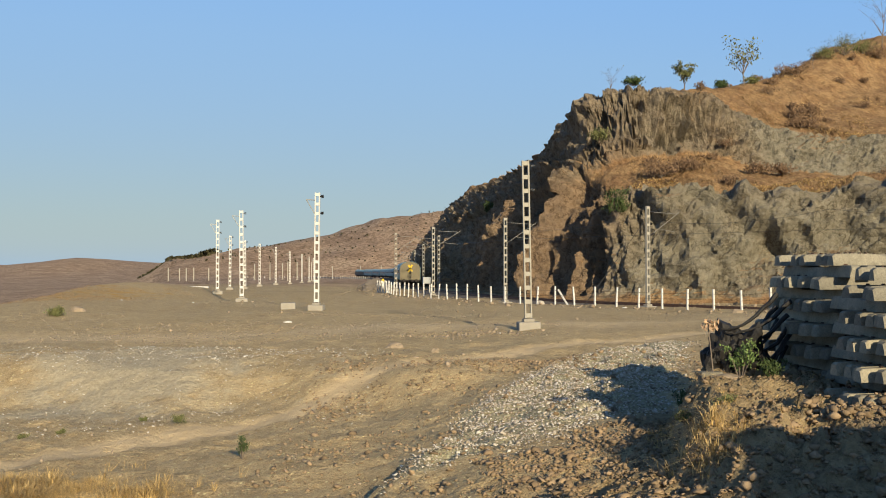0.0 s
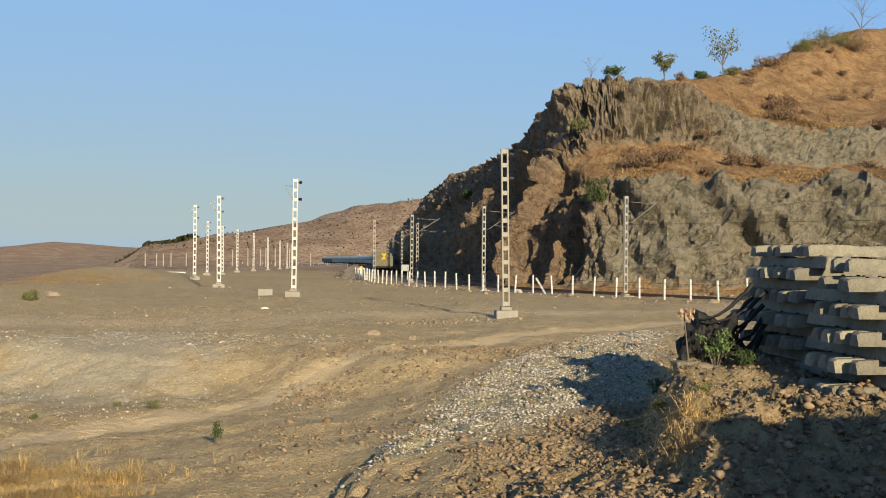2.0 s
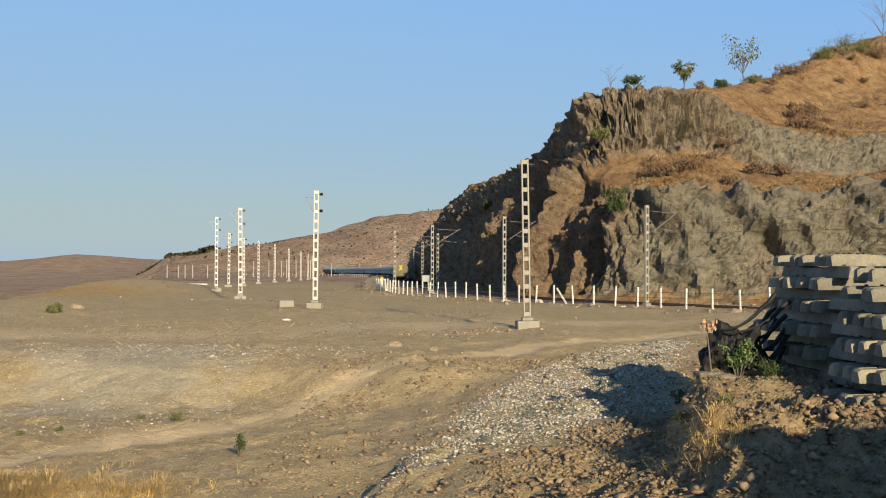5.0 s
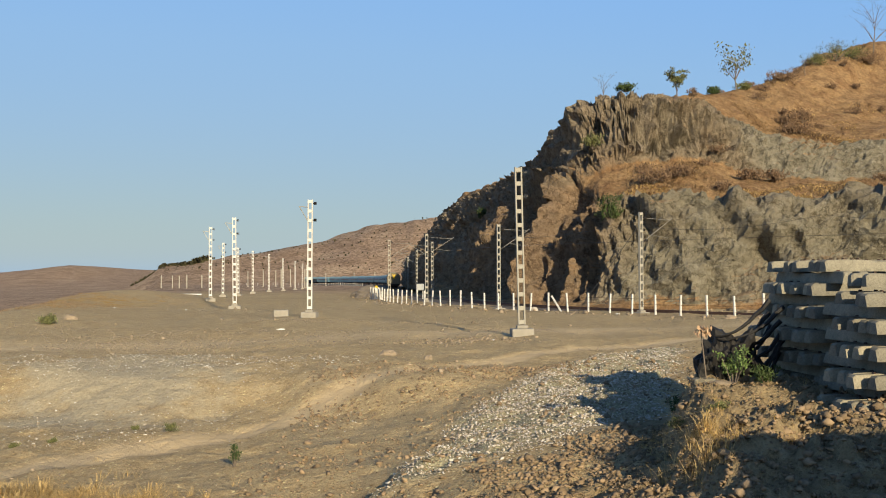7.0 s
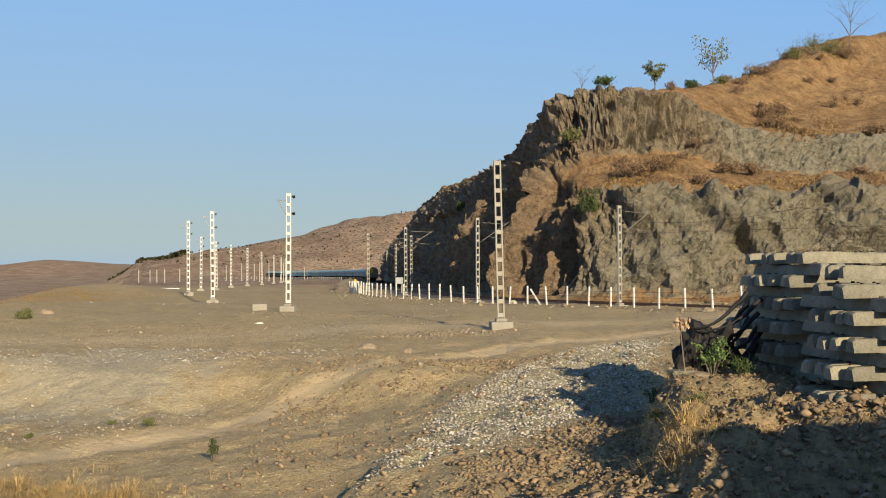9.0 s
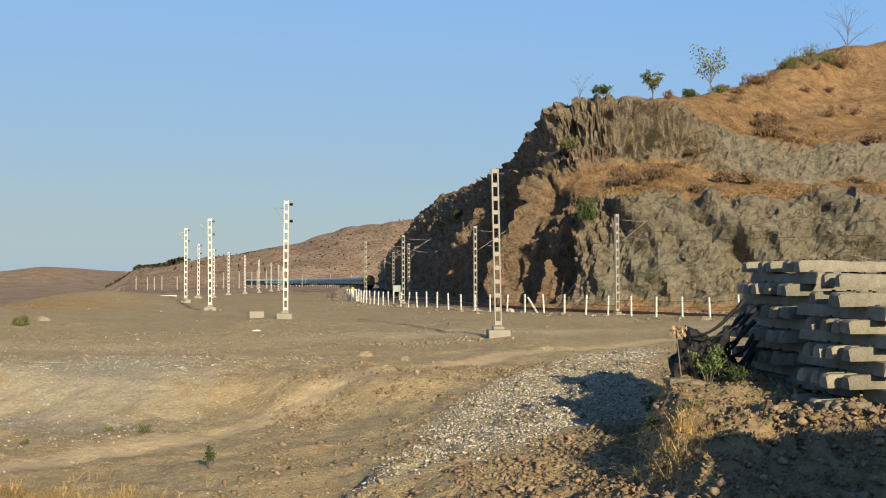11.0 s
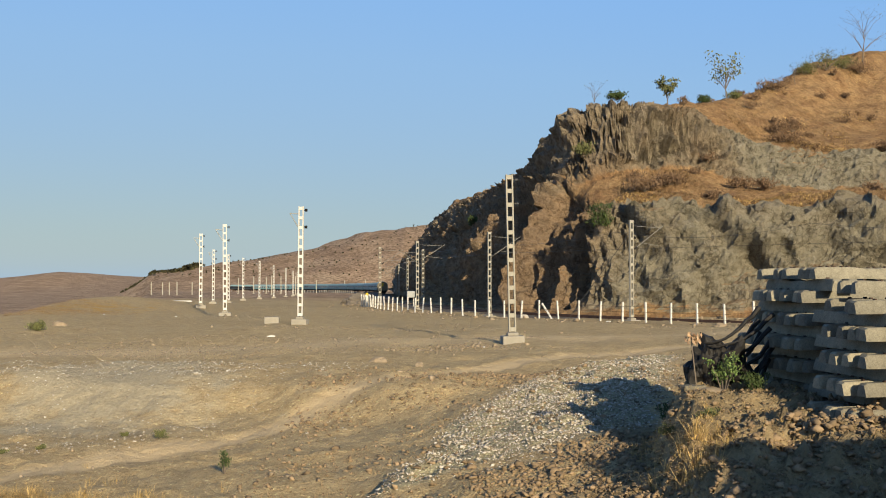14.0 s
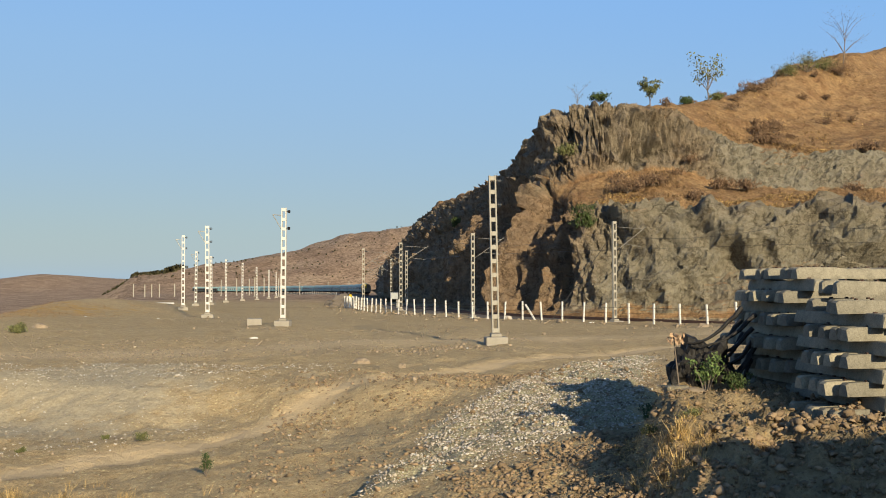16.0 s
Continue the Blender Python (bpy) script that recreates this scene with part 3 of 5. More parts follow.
# ---- masts ----
def lattice_mast(height=8.0, material=None, label="pale painted lattice steel mast on a concrete block"):
    """Two legs joined by short plates, on a plinth and a footing block, with insulators near the top."""
    mat = material or MAT_STEEL
    mast = empty("railway_mast", Matrix(), label, "mast", "railway masts")
    for sx in (-1, 1):
        bm = bmesh.new()
        box(bm, sx * 0.135, 0, height / 2 + 0.25, 0.07, 0.20, height - 0.5, 0.012)
        part("leg", bm, mat, mast)
    n = 12
    for i in range(n):
        bm = bmesh.new()
        box(bm, 0, 0, 0.62 + (height - 0.75) * i / (n - 1), 0.21, 0.17, 0.20, 0.01)
        part("tie_plate", bm, mat, mast)
    bm = bmesh.new()
    box(bm, 0, 0, 0.08, 1.0, 0.95, 0.5, 0.035)
    footing = part("footing", bm, MAT_BASE, mast, "rough concrete footing block")
    bm = bmesh.new()
    box(bm, 0, 0, 0.40, 0.5, 0.5, 0.16, 0.03)
    part("plinth", bm, MAT_BASE, footing, "rough concrete plinth")
    for z in (height - 0.25, height - 1.35):
        bm = bmesh.new()
        rod(bm, (0.17, 0, z), (0.30, 0, z), 0.03)
        for k in range(3):
            rod(bm, (0.25 + 0.06 * k, 0, z), (0.28 + 0.06 * k, 0, z), 0.10, 10)
        part("insulator", bm, MAT_DARK, mast, "black disc insulator")
    return mast


def cantilever(mast, height, reach=2.9):
    """The bracket that holds the wire over the track."""
    bm = bmesh.new()
    rod(bm, (0.17, 0, height - 0.45), (0.55, 0, height - 0.45), 0.07, 8)
    rod(bm, (0.17, 0, height - 2.3), (0.55, 0, height - 2.1), 0.07, 8)
    part("insulator", bm, MAT_DARK, mast, "black bracket insulator")
    bm = bmesh.new()
    rod(bm, (0.5, 0, height - 0.45), (reach, 0, height - 0.55), 0.022)
    part("stay_tube", bm, MAT_TUBE, mast)
    bm = bmesh.new()
    rod(bm, (0.5, 0, height - 2.1), (reach + 0.3, 0, height - 0.4), 0.03)
    part("bracket_tube", bm, MAT_TUBE, mast)
    bm = bmesh.new()
    rod(bm, (1.15, 0, height - 1.75), (reach - 0.1, 0, height - 1.95), 0.02)
    part("steady_arm", bm, MAT_TUBE, mast)


def place_masts():
    # the line of new masts that carry no wire yet
    near = [(3.92, 49.0), (-8.3, 70.2), (-16.85, 89.6), (-23.4, 111), (-30.2, 151.6), (-31.3, 169.3), (-33.0, 192.5), (-33.9, 216.7), (-35.9, 251.1),
            (-37.9, 287.4), (-40.4, 322.7), (-41.5, 343.2)]
    grey = lattice_mast(7.72, MAT_CONCRETE, "grey lattice mast on a broad concrete block")
    white = lattice_mast(7.7, MAT_WHITE, "whitewashed lattice mast on a concrete block, without wires")
    bm = bmesh.new()
    rod(bm, (-0.17, 0, 6.3), (-0.75, 0, 7.25), 0.03)
    rod(bm, (-0.17, 0, 7.2), (-0.75, 0, 7.25), 0.03)
    part("bracket", bm, MAT_STEEL, white)
    for i, (x, y) in enumerate(near):
        m = pose(x, y, float(ground_z(x, y)), 0, -1.1 if i == 0 else 0.5 * math.sin(i * 2.1), (4, -6, 8, 14)[i % 4])
        if i == 0:
            grey.matrix_basis = m
        elif i == 1:
            white.matrix_basis = m
        else:
            copy_thing(white, m)
    # the wired line beside the track
    wired = lattice_mast(8.0, MAT_CONCRETE, "grey lattice mast with a bracket that carries the wire")
    cantilever(wired, 8.0)
    spots = [(15.7, 82, 30), (5.7, 98, 22), (-1.1, 121, 12), (-6.3, 143, 8), (31, 63, 40)]
    for i, (x, y, turn) in enumerate(spots):
        m = pose(x, y, float(ground_z(x, y)) - 0.25, 0, 0, turn)
        if i == 0:
            wired.matrix_basis = m
        else:
            copy_thing(wired, m)
    for x, y, turn in ((-0.6, 152, 188), (-3.4, 186, 185), (-6.2, 235, 184), (-7.6, 262, 184), (-9, 290, 184)):
        copy_thing(wired, pose(x, y, float(ground_z(x, y)) - 0.3, 0, 0, turn))
    # plain far masts
    far = empty("far_mast", pose(-88, 500, float(ground_z(-88, 500))), "thin pale mast far along the railway", "mast", "far masts")
    bm = bmesh.new()
    box(bm, 0, 0, 3.6, 0.35, 0.3, 7.4, 0.02)
    part("shaft", bm, MAT_CONCRETE, far)
    bm = bmesh.new()
    box(bm, 0, 0, 0.05, 0.9, 0.9, 0.5, 0.03)
    part("footing", bm, MAT_BASE, far)
    for x, y in ((-76, 470), (-72, 480), (-60, 440), (-51, 415), (-62, 600), (-47, 610), (-34, 590), (-58, 400), (-104, 405), (-101, 410), (-96, 400), (-92, 395), (-88, 402), (-84, 400)):
        copy_thing(far, pose(x, y, float(ground_z(x, y)) - (2.5 if x < -80 else 0)))
    # a footing that waits for its mast
    for x, y in ((-10.63, 73.5),):
        bm = bmesh.new()
        box(bm, 0, 0, 0.2, 1.0, 0.9, 0.5, 0.04)
        e = empty("footing_block", pose(x, y, float(ground_z(x, y)), 0, 0, 6), "empty concrete footing block on bare ground", "concrete block")
        part("block", bm, MAT_BASE, e)


place_masts()


# ---- the railway ----
def sweep(name, s0, s1, step, profile, mat):
    """A closed outline swept along the track."""
    ss = np.arange(s0, s1, step)
    rows = []
    for s in ss:
        x, y, z, h = beside(s, 0)
        rows.append([(x + math.sin(h) * u, y - math.cos(h) * u, z + v) for u, v in profile])
    k = len(profile)
    verts = [v for r in rows for v in r]
    faces = [(i * k + j, i * k + (j + 1) % k, (i + 1) * k + (j + 1) % k, (i + 1) * k + j) for i in range(len(ss) - 1) for j in range(k)]
    return new(name, mesh_of(name, verts, faces, mat))


S0 = 60.0
bed = tagged(sweep("ballast_bed", S0, 700, 3.0, [(-2.9, -0.7), (-1.9, -0.22), (1.9, -0.22), (2.9, -0.7)], MAT_BALLAST), "grey stone ballast under the curved track", "track bed", kind="structure")
for side in (-0.87, 0.87):
    tagged(sweep("rail", S0, 700, 2.0, [(side - 0.07, -0.15), (side + 0.07, -0.15), (side + 0.035, 0), (side - 0.035, 0)], MAT_RUST), "rusty steel rail on the ballast", "rail", "rails", kind="structure")


def wires():
    """Contact and messenger wire over the track, with droppers."""
    e = empty("overhead_wire", Matrix(), "thin overhead wires strung above the curved track", "overhead wire")
    spots = [60, 88, 108, 126, 150, 175, 212, 240, 268, 298, 330, 362]
    for name, hi, sag in (("contact_wire", 5.5, 0.0), ("messenger_wire", 6.9, 0.7)):
        bm = bmesh.new()
        for a, b in zip(spots, spots[1:]):
            last = None
            for i in range(7):
                t = i / 6
                x, y, z, h = beside(mix(a, b, t), 0)
                p = (x, y, z + hi - sag * 4 * t * (1 - t))
                if last:
                    rod(bm, last, p, 0.014, 4)
                last = p
        part(name, bm, MAT_WIRE, e)
    return e


wires()


def stay_wire():
    e = empty("mast_stay", Matrix(), "slanting steel stay rod beside a mast", "stay wire")
    bm = bmesh.new()
    rod(bm, (15.5, 82, 6.5), (11.4, 86.5, -0.2), 0.03, 6)
    part("stay", bm, MAT_WIRE, e)


stay_wire()


# ---- fence ----
def fence_post():
    e = empty("fence_post", Matrix(), "slim white concrete fence post with wire", "fence post", "fence posts")
    bm = bmesh.new()
    box(bm, 0, 0, 0.72, 0.13, 0.13, 1.75, 0.015)
    part("shaft", bm, MAT_WHITE, e)
    bm = bmesh.new()
    for z in (0.45, 0.85, 1.25):
        box(bm, 0, -0.068, z, 0.10, 0.012, 0.03)
    part("wire_clip", bm, MAT_WIRE, e)
    return e


def build_fence():
    line = spline([(44, 48), (30, 62), (21.4, 72), (14.2, 81), (5.4, 93.5), (-1.0, 107.5), (-5.0, 122), (-7.2, 134)], 0.05)
    first = fence_post()
    rng = random.Random(5)
    tops, k = [], 0
    for i in range(0, len(line), 46):
        x, y = line[i]
        z = float(ground_z(x, y)) - 0.1
        m = pose(x, y, z, rng.uniform(-3, 3), rng.uniform(-3, 3), 25 + rng.uniform(-8, 8))
        tops.append((x, y, z))
        if k == 0:
            first.matrix_basis = m
        else:
            copy_thing(first, m)
        k += 1
    x, y = tops[-1][:2]
    for i in range(7):     # the crowded end, where posts lean on each other
        px, py = x - 0.25 * i + 0.1, y + 0.7 * i
        copy_thing(first, pose(px, py, float(ground_z(px, py)) - 0.05, rng.uniform(-9, 9), rng.uniform(-14, 4), 20))
    bx, by, bz = min(tops, key=lambda q: abs(q[0] - 9.2))      # one post has a brace
    copy_thing(first, pose(bx + 0.95, by - 0.9, bz + 0.05, 0, -36, -38))
    for s in range(0, 230, 6):     # the fence goes on far along the track's near side
        px, py, pz, h = beside(S_REAR + 330 + s, 6.0)
        copy_thing(first, pose(px, py, float(ground_z(px, py)) - 0.1, 0, 0, math.degrees(h)))
    e = empty("fence_wire", Matrix(), "thin rusty fence wires strung between white posts", "fence wire")
    for h in (0.45, 0.85, 1.25):
        bm = bmesh.new()
        for a, b in zip(tops, tops[1:]):
            rod(bm, (a[0], a[1], a[2] + h), (b[0], b[1], b[2] + h), 0.010, 4)
        part("strand", bm, MAT_RUST, e)
    # the marker at the fence's end
    x, y = -7.75, 138.0
    e = empty("marker_post", pose(x, y, float(ground_z(x, y))), "white marker post with a yellow head at the fence end", "marker post")
    bm = bmesh.new()
    box(bm, 0, 0, 0.7, 0.35, 0.3, 1.5, 0.08)
    part("shaft", bm, MAT_WHITE, e)
    bm = bmesh.new()
    rod(bm, (0, 0, 1.42), (0, 0, 1.75), 0.24, 10, 0.16)
    part("head", bm, MAT_YELLOW, e, "yellow painted head")


build_fence()


# ---- train ----
def coach(length=22.3, tail=False, loco=False):
    label = ("dusty brown end coach with a yellow cross on its tail" if tail else "dark grey locomotive at the head of the train" if loco else "dusty blue passenger coach on the curved track")
    e = empty("locomotive" if loco else "railway_coach", Matrix(), label, "locomotive" if loco else "railway coach", "" if loco else "coaches of the train")
    paint = MAT_LOCO if loco else MAT_BLUE
    prof = [(-1.58, 1.15), (-1.62, 1.9), (-1.6, 2.95), (1.6, 2.95), (1.62, 1.9), (1.58, 1.15)]
    top = [(-1.6, 2.95), (-1.48, 3.35), (-1.1, 3.72), (-0.5, 3.95), (0, 4.0), (0.5, 3.95), (1.1, 3.72), (1.48, 3.35), (1.6, 2.95)]

    def hull(outline, y0, y1):
        bm = bmesh.new()
        ends = [[bm.verts.new((x, y, z)) for x, z in outline] for y in (y0, y1)]
        for i in range(len(outline)):
            j = (i + 1) % len(outline)
            bm.faces.new((ends[0][i], ends[0][j], ends[1][j], ends[1][i]))
        bm.faces.new(ends[0])
        bm.faces.new(ends[1][::-1])
        bmesh.ops.bevel(bm, geom=[ed for ed in bm.edges if abs(ed.verts[0].co.y - ed.verts[1].co.y) < 0.01], offset=0.06, segments=1, affect="EDGES")
        return bm
    h = length / 2
    part("body", hull(prof, -h, h), paint, e)
    part("roof", hull(top, -h, h), MAT_ROOF, e, "dusty pale roof")
    for sx in (-1, 1):
        bm = bmesh.new()
        box(bm, sx * 1.615, 0, 2.42, 0.03, length - 0.6, 0.80)
        band = part("window_band", bm, MAT_BAND if not loco else MAT_DARK, e, "paler band along the windows")
        for i in range(9 if not loco else 3):
            bm = bmesh.new()
            box(bm, sx * 1.632, -h + 2.6 + i * (length - 5.2) / (8 if not loco else 2), 2.42, 0.03, 1.15, 0.58, 0.01)
            part("window", bm, MAT_GLASS, band)
        for y in (-h + 0.9, h - 0.9):
            bm = bmesh.new()
            box(bm, sx * 1.62, y, 2.1, 0.05, 0.75, 1.8, 0.01)
            part("door", bm, MAT_DARK if loco else MAT_BLUE, e)
    for y in (-7.4, 7.4):
        bm = bmesh.new()
        box(bm, 0, y, 0.62, 2.3, 2.9, 0.4, 0.06)
        bogie = part("bogie", bm, MAT_UNDER, e)
        for a in (-1, 1):
            for sx in (-0.85, 0.85):
                part("wheel", rod(bmesh.new(), (sx - 0.06, y + a * 1.2, 0.46), (sx + 0.06, y + a * 1.2, 0.46), 0.46, 14), MAT_RUST, bogie)
    bm = bmesh.new()
    box(bm, 0, 0, 0.95, 2.6, length - 1.5, 0.3)
    box(bm, 0, 0, 0.65, 2.2, 6, 0.5, 0.05)
    part("underframe", bm, MAT_UNDER, e)
    if tail:
        bm = hull([(x * 0.985, z) for x, z in prof[:2]] + [(x * 0.985, z - 0.02) for x, z in top] + [(x * 0.985, z) for x, z in prof[4:]], -h - 0.09, -h - 0.03)
        end = part("end_wall", bm, MAT_END, e, "dusty brown-grey end wall")
        for s in (-1, 1):
            bm = bmesh.new()
            box(bm, 0, 0, 0, 0.26, 0.03, 1.25, 0, Matrix.Translation((0.05, -h - 0.12 - 0.012 * s, 2.95)) @ Matrix.Rotation(s * radians(28), 4, "Y"))
            part("cross_bar", bm, MAT_YELLOW, end, "yellow painted bar of the cross")
        bm = bmesh.new()
        box(bm, 0, -h - 0.1, 1.05, 2.9, 0.22, 0.3, 0.03)
        beam = part("buffer_beam", bm, MAT_UNDER, e)
        for sx in (-0.95, 0.95):
            bm = bmesh.new()
            rod(bm, (sx, -h - 0.05, 1.08), (sx, -h - 0.55, 1.08), 0.09, 10)
            rod(bm, (sx, -h - 0.54, 1.08), (sx, -h - 0.62, 1.08), 0.22, 12)
            part("buffer", bm, MAT_UNDER, beam)
        bm = bmesh.new()
        box(bm, 0.05, -h - 0.1, 1.9, 0.95, 0.06, 1.2, 0.02)
        part("end_door", bm, MAT_END, end)
    return e


TRAIN = [coach(tail=True), coach()]
for k in range(14):
    TRAIN.append(copy_thing(TRAIN[1], Matrix()))
TRAIN.append(coach(loco=True))


# ---- stacked sleepers ----
def sleeper_mesh():
    """Prestressed sleeper: trapezium section, dipped waist, raised seats, bevelled ends, rusty inserts."""
    bm = bmesh.new()
    ys = [-1.375, -1.33, -1.05, -0.62, -0.35, 0.35, 0.62, 1.05, 1.33, 1.375]
    hs = [0.17, 0.205, 0.215, 0.21, 0.175, 0.175, 0.21, 0.215, 0.205, 0.17]
    ring = []
    for y, h in zip(ys, hs):
        k = 0.94 if abs(y) > 1.35 else 1.0
        ring.append([bm.verts.new((x * k, y, z)) for x, z in ((-0.125, 0), (-0.122, 0.04), (-0.082, h - 0.012), (-0.07, h), (0.07, h), (0.082, h - 0.012), (0.122, 0.04), (0.125, 0))])
    for a, b in zip(ring, ring[1:]):
        for i in range(8):
            bm.faces.new((a[i], a[(i + 1) % 8], b[(i + 1) % 8], b[i]))
    bm.faces.new(ring[0])
    bm.faces.new(ring[-1][::-1])
    return bm


def build_stack():
    first = empty("concrete_sleeper", Matrix(), "weathered concrete railway sleeper in a rough stack", "railway sleeper", "stacked sleepers")
    beam = part("beam", sleeper_mesh(), MAT_SLEEPER, first)
    for y in (-0.98, -0.70, 0.70, 0.98):
        bm = bmesh.new()
        box(bm, 0, y, 0.222, 0.07, 0.04, 0.03, 0.008)
        part("rail_insert", bm, MAT_RUST, beam, "rusty iron insert")
    rng = random.Random(11)
    turn = 9.0
    a = Vector((math.cos(radians(turn)), math.sin(radians(turn)), 0))      # long way of the rows
    r = Vector((a.y, -a.x, 0))                                             # towards the near side
    made = []

    def lay(centre, heading, tip=0.0, roll=0.0):
        m = pose(*centre, 0, 0, heading - 90) @ pose(0, 0, 0, tip, roll, 0)
        if made:
            made.append(copy_thing(first, m))
        else:
            first.matrix_basis = m
            made.append(first)

    def pile(corner, count, rows, crossers, steps):
        """Rows of sleepers side by side, each on two or more crossing ones."""
        pitch = 0.209
        for k in range(rows):
            z = Vector((0, 0, 2 * k * pitch))
            for i in range(count):
                if k == rows - 1 and i in (1, 4):
                    continue
                shift = steps[k % len(steps)] + rng.uniform(-0.11, 0.11)
                lay(corner + a * (1.375 + shift) + r * (0.13 + 0.29 * i) + z, turn + rng.uniform(-2.4, 2.4), rng.uniform(-0.5, 0.5))
            if k < rows - 1:
                for u, v in crossers:
                    lay(corner + a * (u + rng.uniform(-0.1, 0.1)) + r * (v + rng.uniform(-0.1, 0.1)) + z + Vector((0, 0, pitch)), turn - 90 + rng.uniform(-3, 3))
    pile(Vector((6.36, 21.1, 1.0)), 8, 6, ((0.42, 1.2), (0.72, 1.15), (2.2, 1.2)), (0.15, -0.08, -0.14, 0.03, 0.05, 0.16))
    pile(Vector((6.36, 17.55, 0.88)), 5, 5, ((0.62, 0.36), (0.93, 0.34), (2.3, 0.36)), (-0.16, -0.05, 0.16, 0.2, 0.1))
    top = Vector((6.36, 17.55, 0.88 + 9.2 * 0.209 + 0.02))
    lay(top + a * 1.7 + r * 0.5, turn - 14, -1.5)
    lay(top + a * 1.75 + r * 0.82, turn - 12, -1.0)
    return made


build_stack()


# ---- loose matter: stones, clods, grass ----
def tri_mesh(name, verts, tris, mat):
    me = bpy.data.meshes.new(name)
    me.vertices.add(len(verts))
    me.vertices.foreach_set("co", np.ascontiguousarray(verts, dtype=np.float32).ravel())
    me.loops.add(tris.size)
    me.loops.foreach_set("vertex_index", np.ascontiguousarray(tris, dtype=np.int32).ravel())
    me.polygons.add(len(tris))
    me.polygons.foreach_set("loop_start", np.arange(0, tris.size, 3, dtype=np.int32))
    me.update(calc_edges=True)
    me.materials.append(mat)
    return new(name, me)


def ico():
    bm = bmesh.new()
    bmesh.ops.create_icosphere(bm, subdivisions=1, radius=1)
    v = np.array([x.co[:] for x in bm.verts])
    bm.verts.ensure_lookup_table()
    f = np.array([[x.index for x in fc.verts] for fc in bm.faces])
    bm.free()
    return v, f


ICO_V, ICO_F = ico()


def scatter_stones(name, rng, x, y, size, mat, label, sink=0.45, z=None, flat=0.65):
    n = len(x)
    if z is None:
        z = ground_z(x, y)
    jit = 1 + rng.uniform(-0.65, 0.6, (n, len(ICO_V)))
    sc = size[:, None] * rng.uniform(0.6, 1.25, (n, 3)) * np.array([1, 1, flat])
    ang = rng.uniform(0, 6.28, n)
    v = ICO_V[None] * jit[..., None] * sc[:, None, :]
    tilt = rng.uniform(-0.6, 0.6, n)
    ct, st = np.cos(tilt)[:, None], np.sin(tilt)[:, None]
    v = np.stack([v[..., 0], v[..., 1] * ct - v[..., 2] * st, v[..., 1] * st + v[..., 2] * ct], -1)
    c, s = np.cos(ang)[:, None], np.sin(ang)[:, None]
    v = np.stack([v[..., 0] * c - v[..., 1] * s + x[:, None], v[..., 0] * s + v[..., 1] * c + y[:, None], v[..., 2] + (z + size * flat * (0.9 - sink))[:, None]], -1)
    f = ICO_F[None] + (np.arange(n) * len(ICO_V))[:, None, None]
    ob = tri_mesh(name, v.reshape(-1, 3), f.reshape(-1, 3), mat)
    return tagged(ob, label, "stones", kind="stuff")


def scatter_grass(name, rng, x, y, z, height, blades, mat, label, width=0.012, spread=0.5, category="grass"):
    n = len(x)
    ang = rng.uniform(0, 6.28, (n, blades))
    lean = rng.uniform(0.1, 1.0, (n, blades)) * spread
    h = height[:, None] * rng.uniform(0.5, 1.1, (n, blades))
    bx = x[:, None] + rng.normal(0, 0.12, (n, blades)) * height[:, None]
    by = y[:, None] + rng.normal(0, 0.12, (n, blades)) * height[:, None]
    bz = np.broadcast_to(z[:, None], bx.shape) - 0.02
    wx, wy = -np.sin(ang) * width * height[:, None] / 0.3, np.cos(ang) * width * height[:, None] / 0.3
    dx, dy = np.cos(ang) * lean * h, np.sin(ang) * lean * h
    mx, my, mz = bx + dx * 0.4, by + dy * 0.4, bz + h * 0.7
    p = [np.stack(q, -1) for q in ((bx + wx, by + wy, bz), (bx - wx, by - wy, bz), (mx + wx * 0.7, my + wy * 0.7, mz), (mx - wx * 0.7, my - wy * 0.7, mz), (bx + dx * 1.2, by + dy * 1.2, bz + h * (1 - 0.35 * lean)))]
    v = np.stack(p, 2).reshape(-1, 3)
    k = np.arange(n * blades)[:, None, None] * 5
    f = (np.array([[0, 1, 2], [1, 3, 2], [2, 3, 4]])[None] + k).reshape(-1, 3)
    return tagged(tri_mesh(name, v, f, mat), label, category, kind="stuff")


MAT_STRAW = plain("dry_grass", (0.62, 0.43, 0.175), 0.85, 0, 2, 0.2, 0, island=True)
MAT_RUSSET = plain("russet_grass", (0.310, 0.208, 0.109), 0.9, 0, 0.4, 0.3, 0, island=True)
MAT_TWIG = plain("bare_twig", (0.178, 0.115, 0.069), 0.9, 0, 2, 0.3, 0, island=True)
MAT_LEAF = plain("green_leaf", (0.050, 0.076, 0.023), 0.7, 0, 3, 0.3, 0, island=True)
MAT_PALE_LEAF = plain("pale_leaf", (0.125, 0.132, 0.050), 0.75, 0, 3, 0.3, 0, island=True)
MAT_BARK = plain("grey_bark", (0.152, 0.125, 0.099), 0.9, 0, 5, 0.3, 0.3)
MAT_BLACK = plain("black_sheet", (0.015, 0.014, 0.013), 0.55, 0, 6, 0.4, 0.6, 0.02)
MAT_CHIP = plain("white_chippings", (0.370, 0.330, 0.271), 0.92, 0, 6, 0.2, 0.5, 0.02, chips=True)


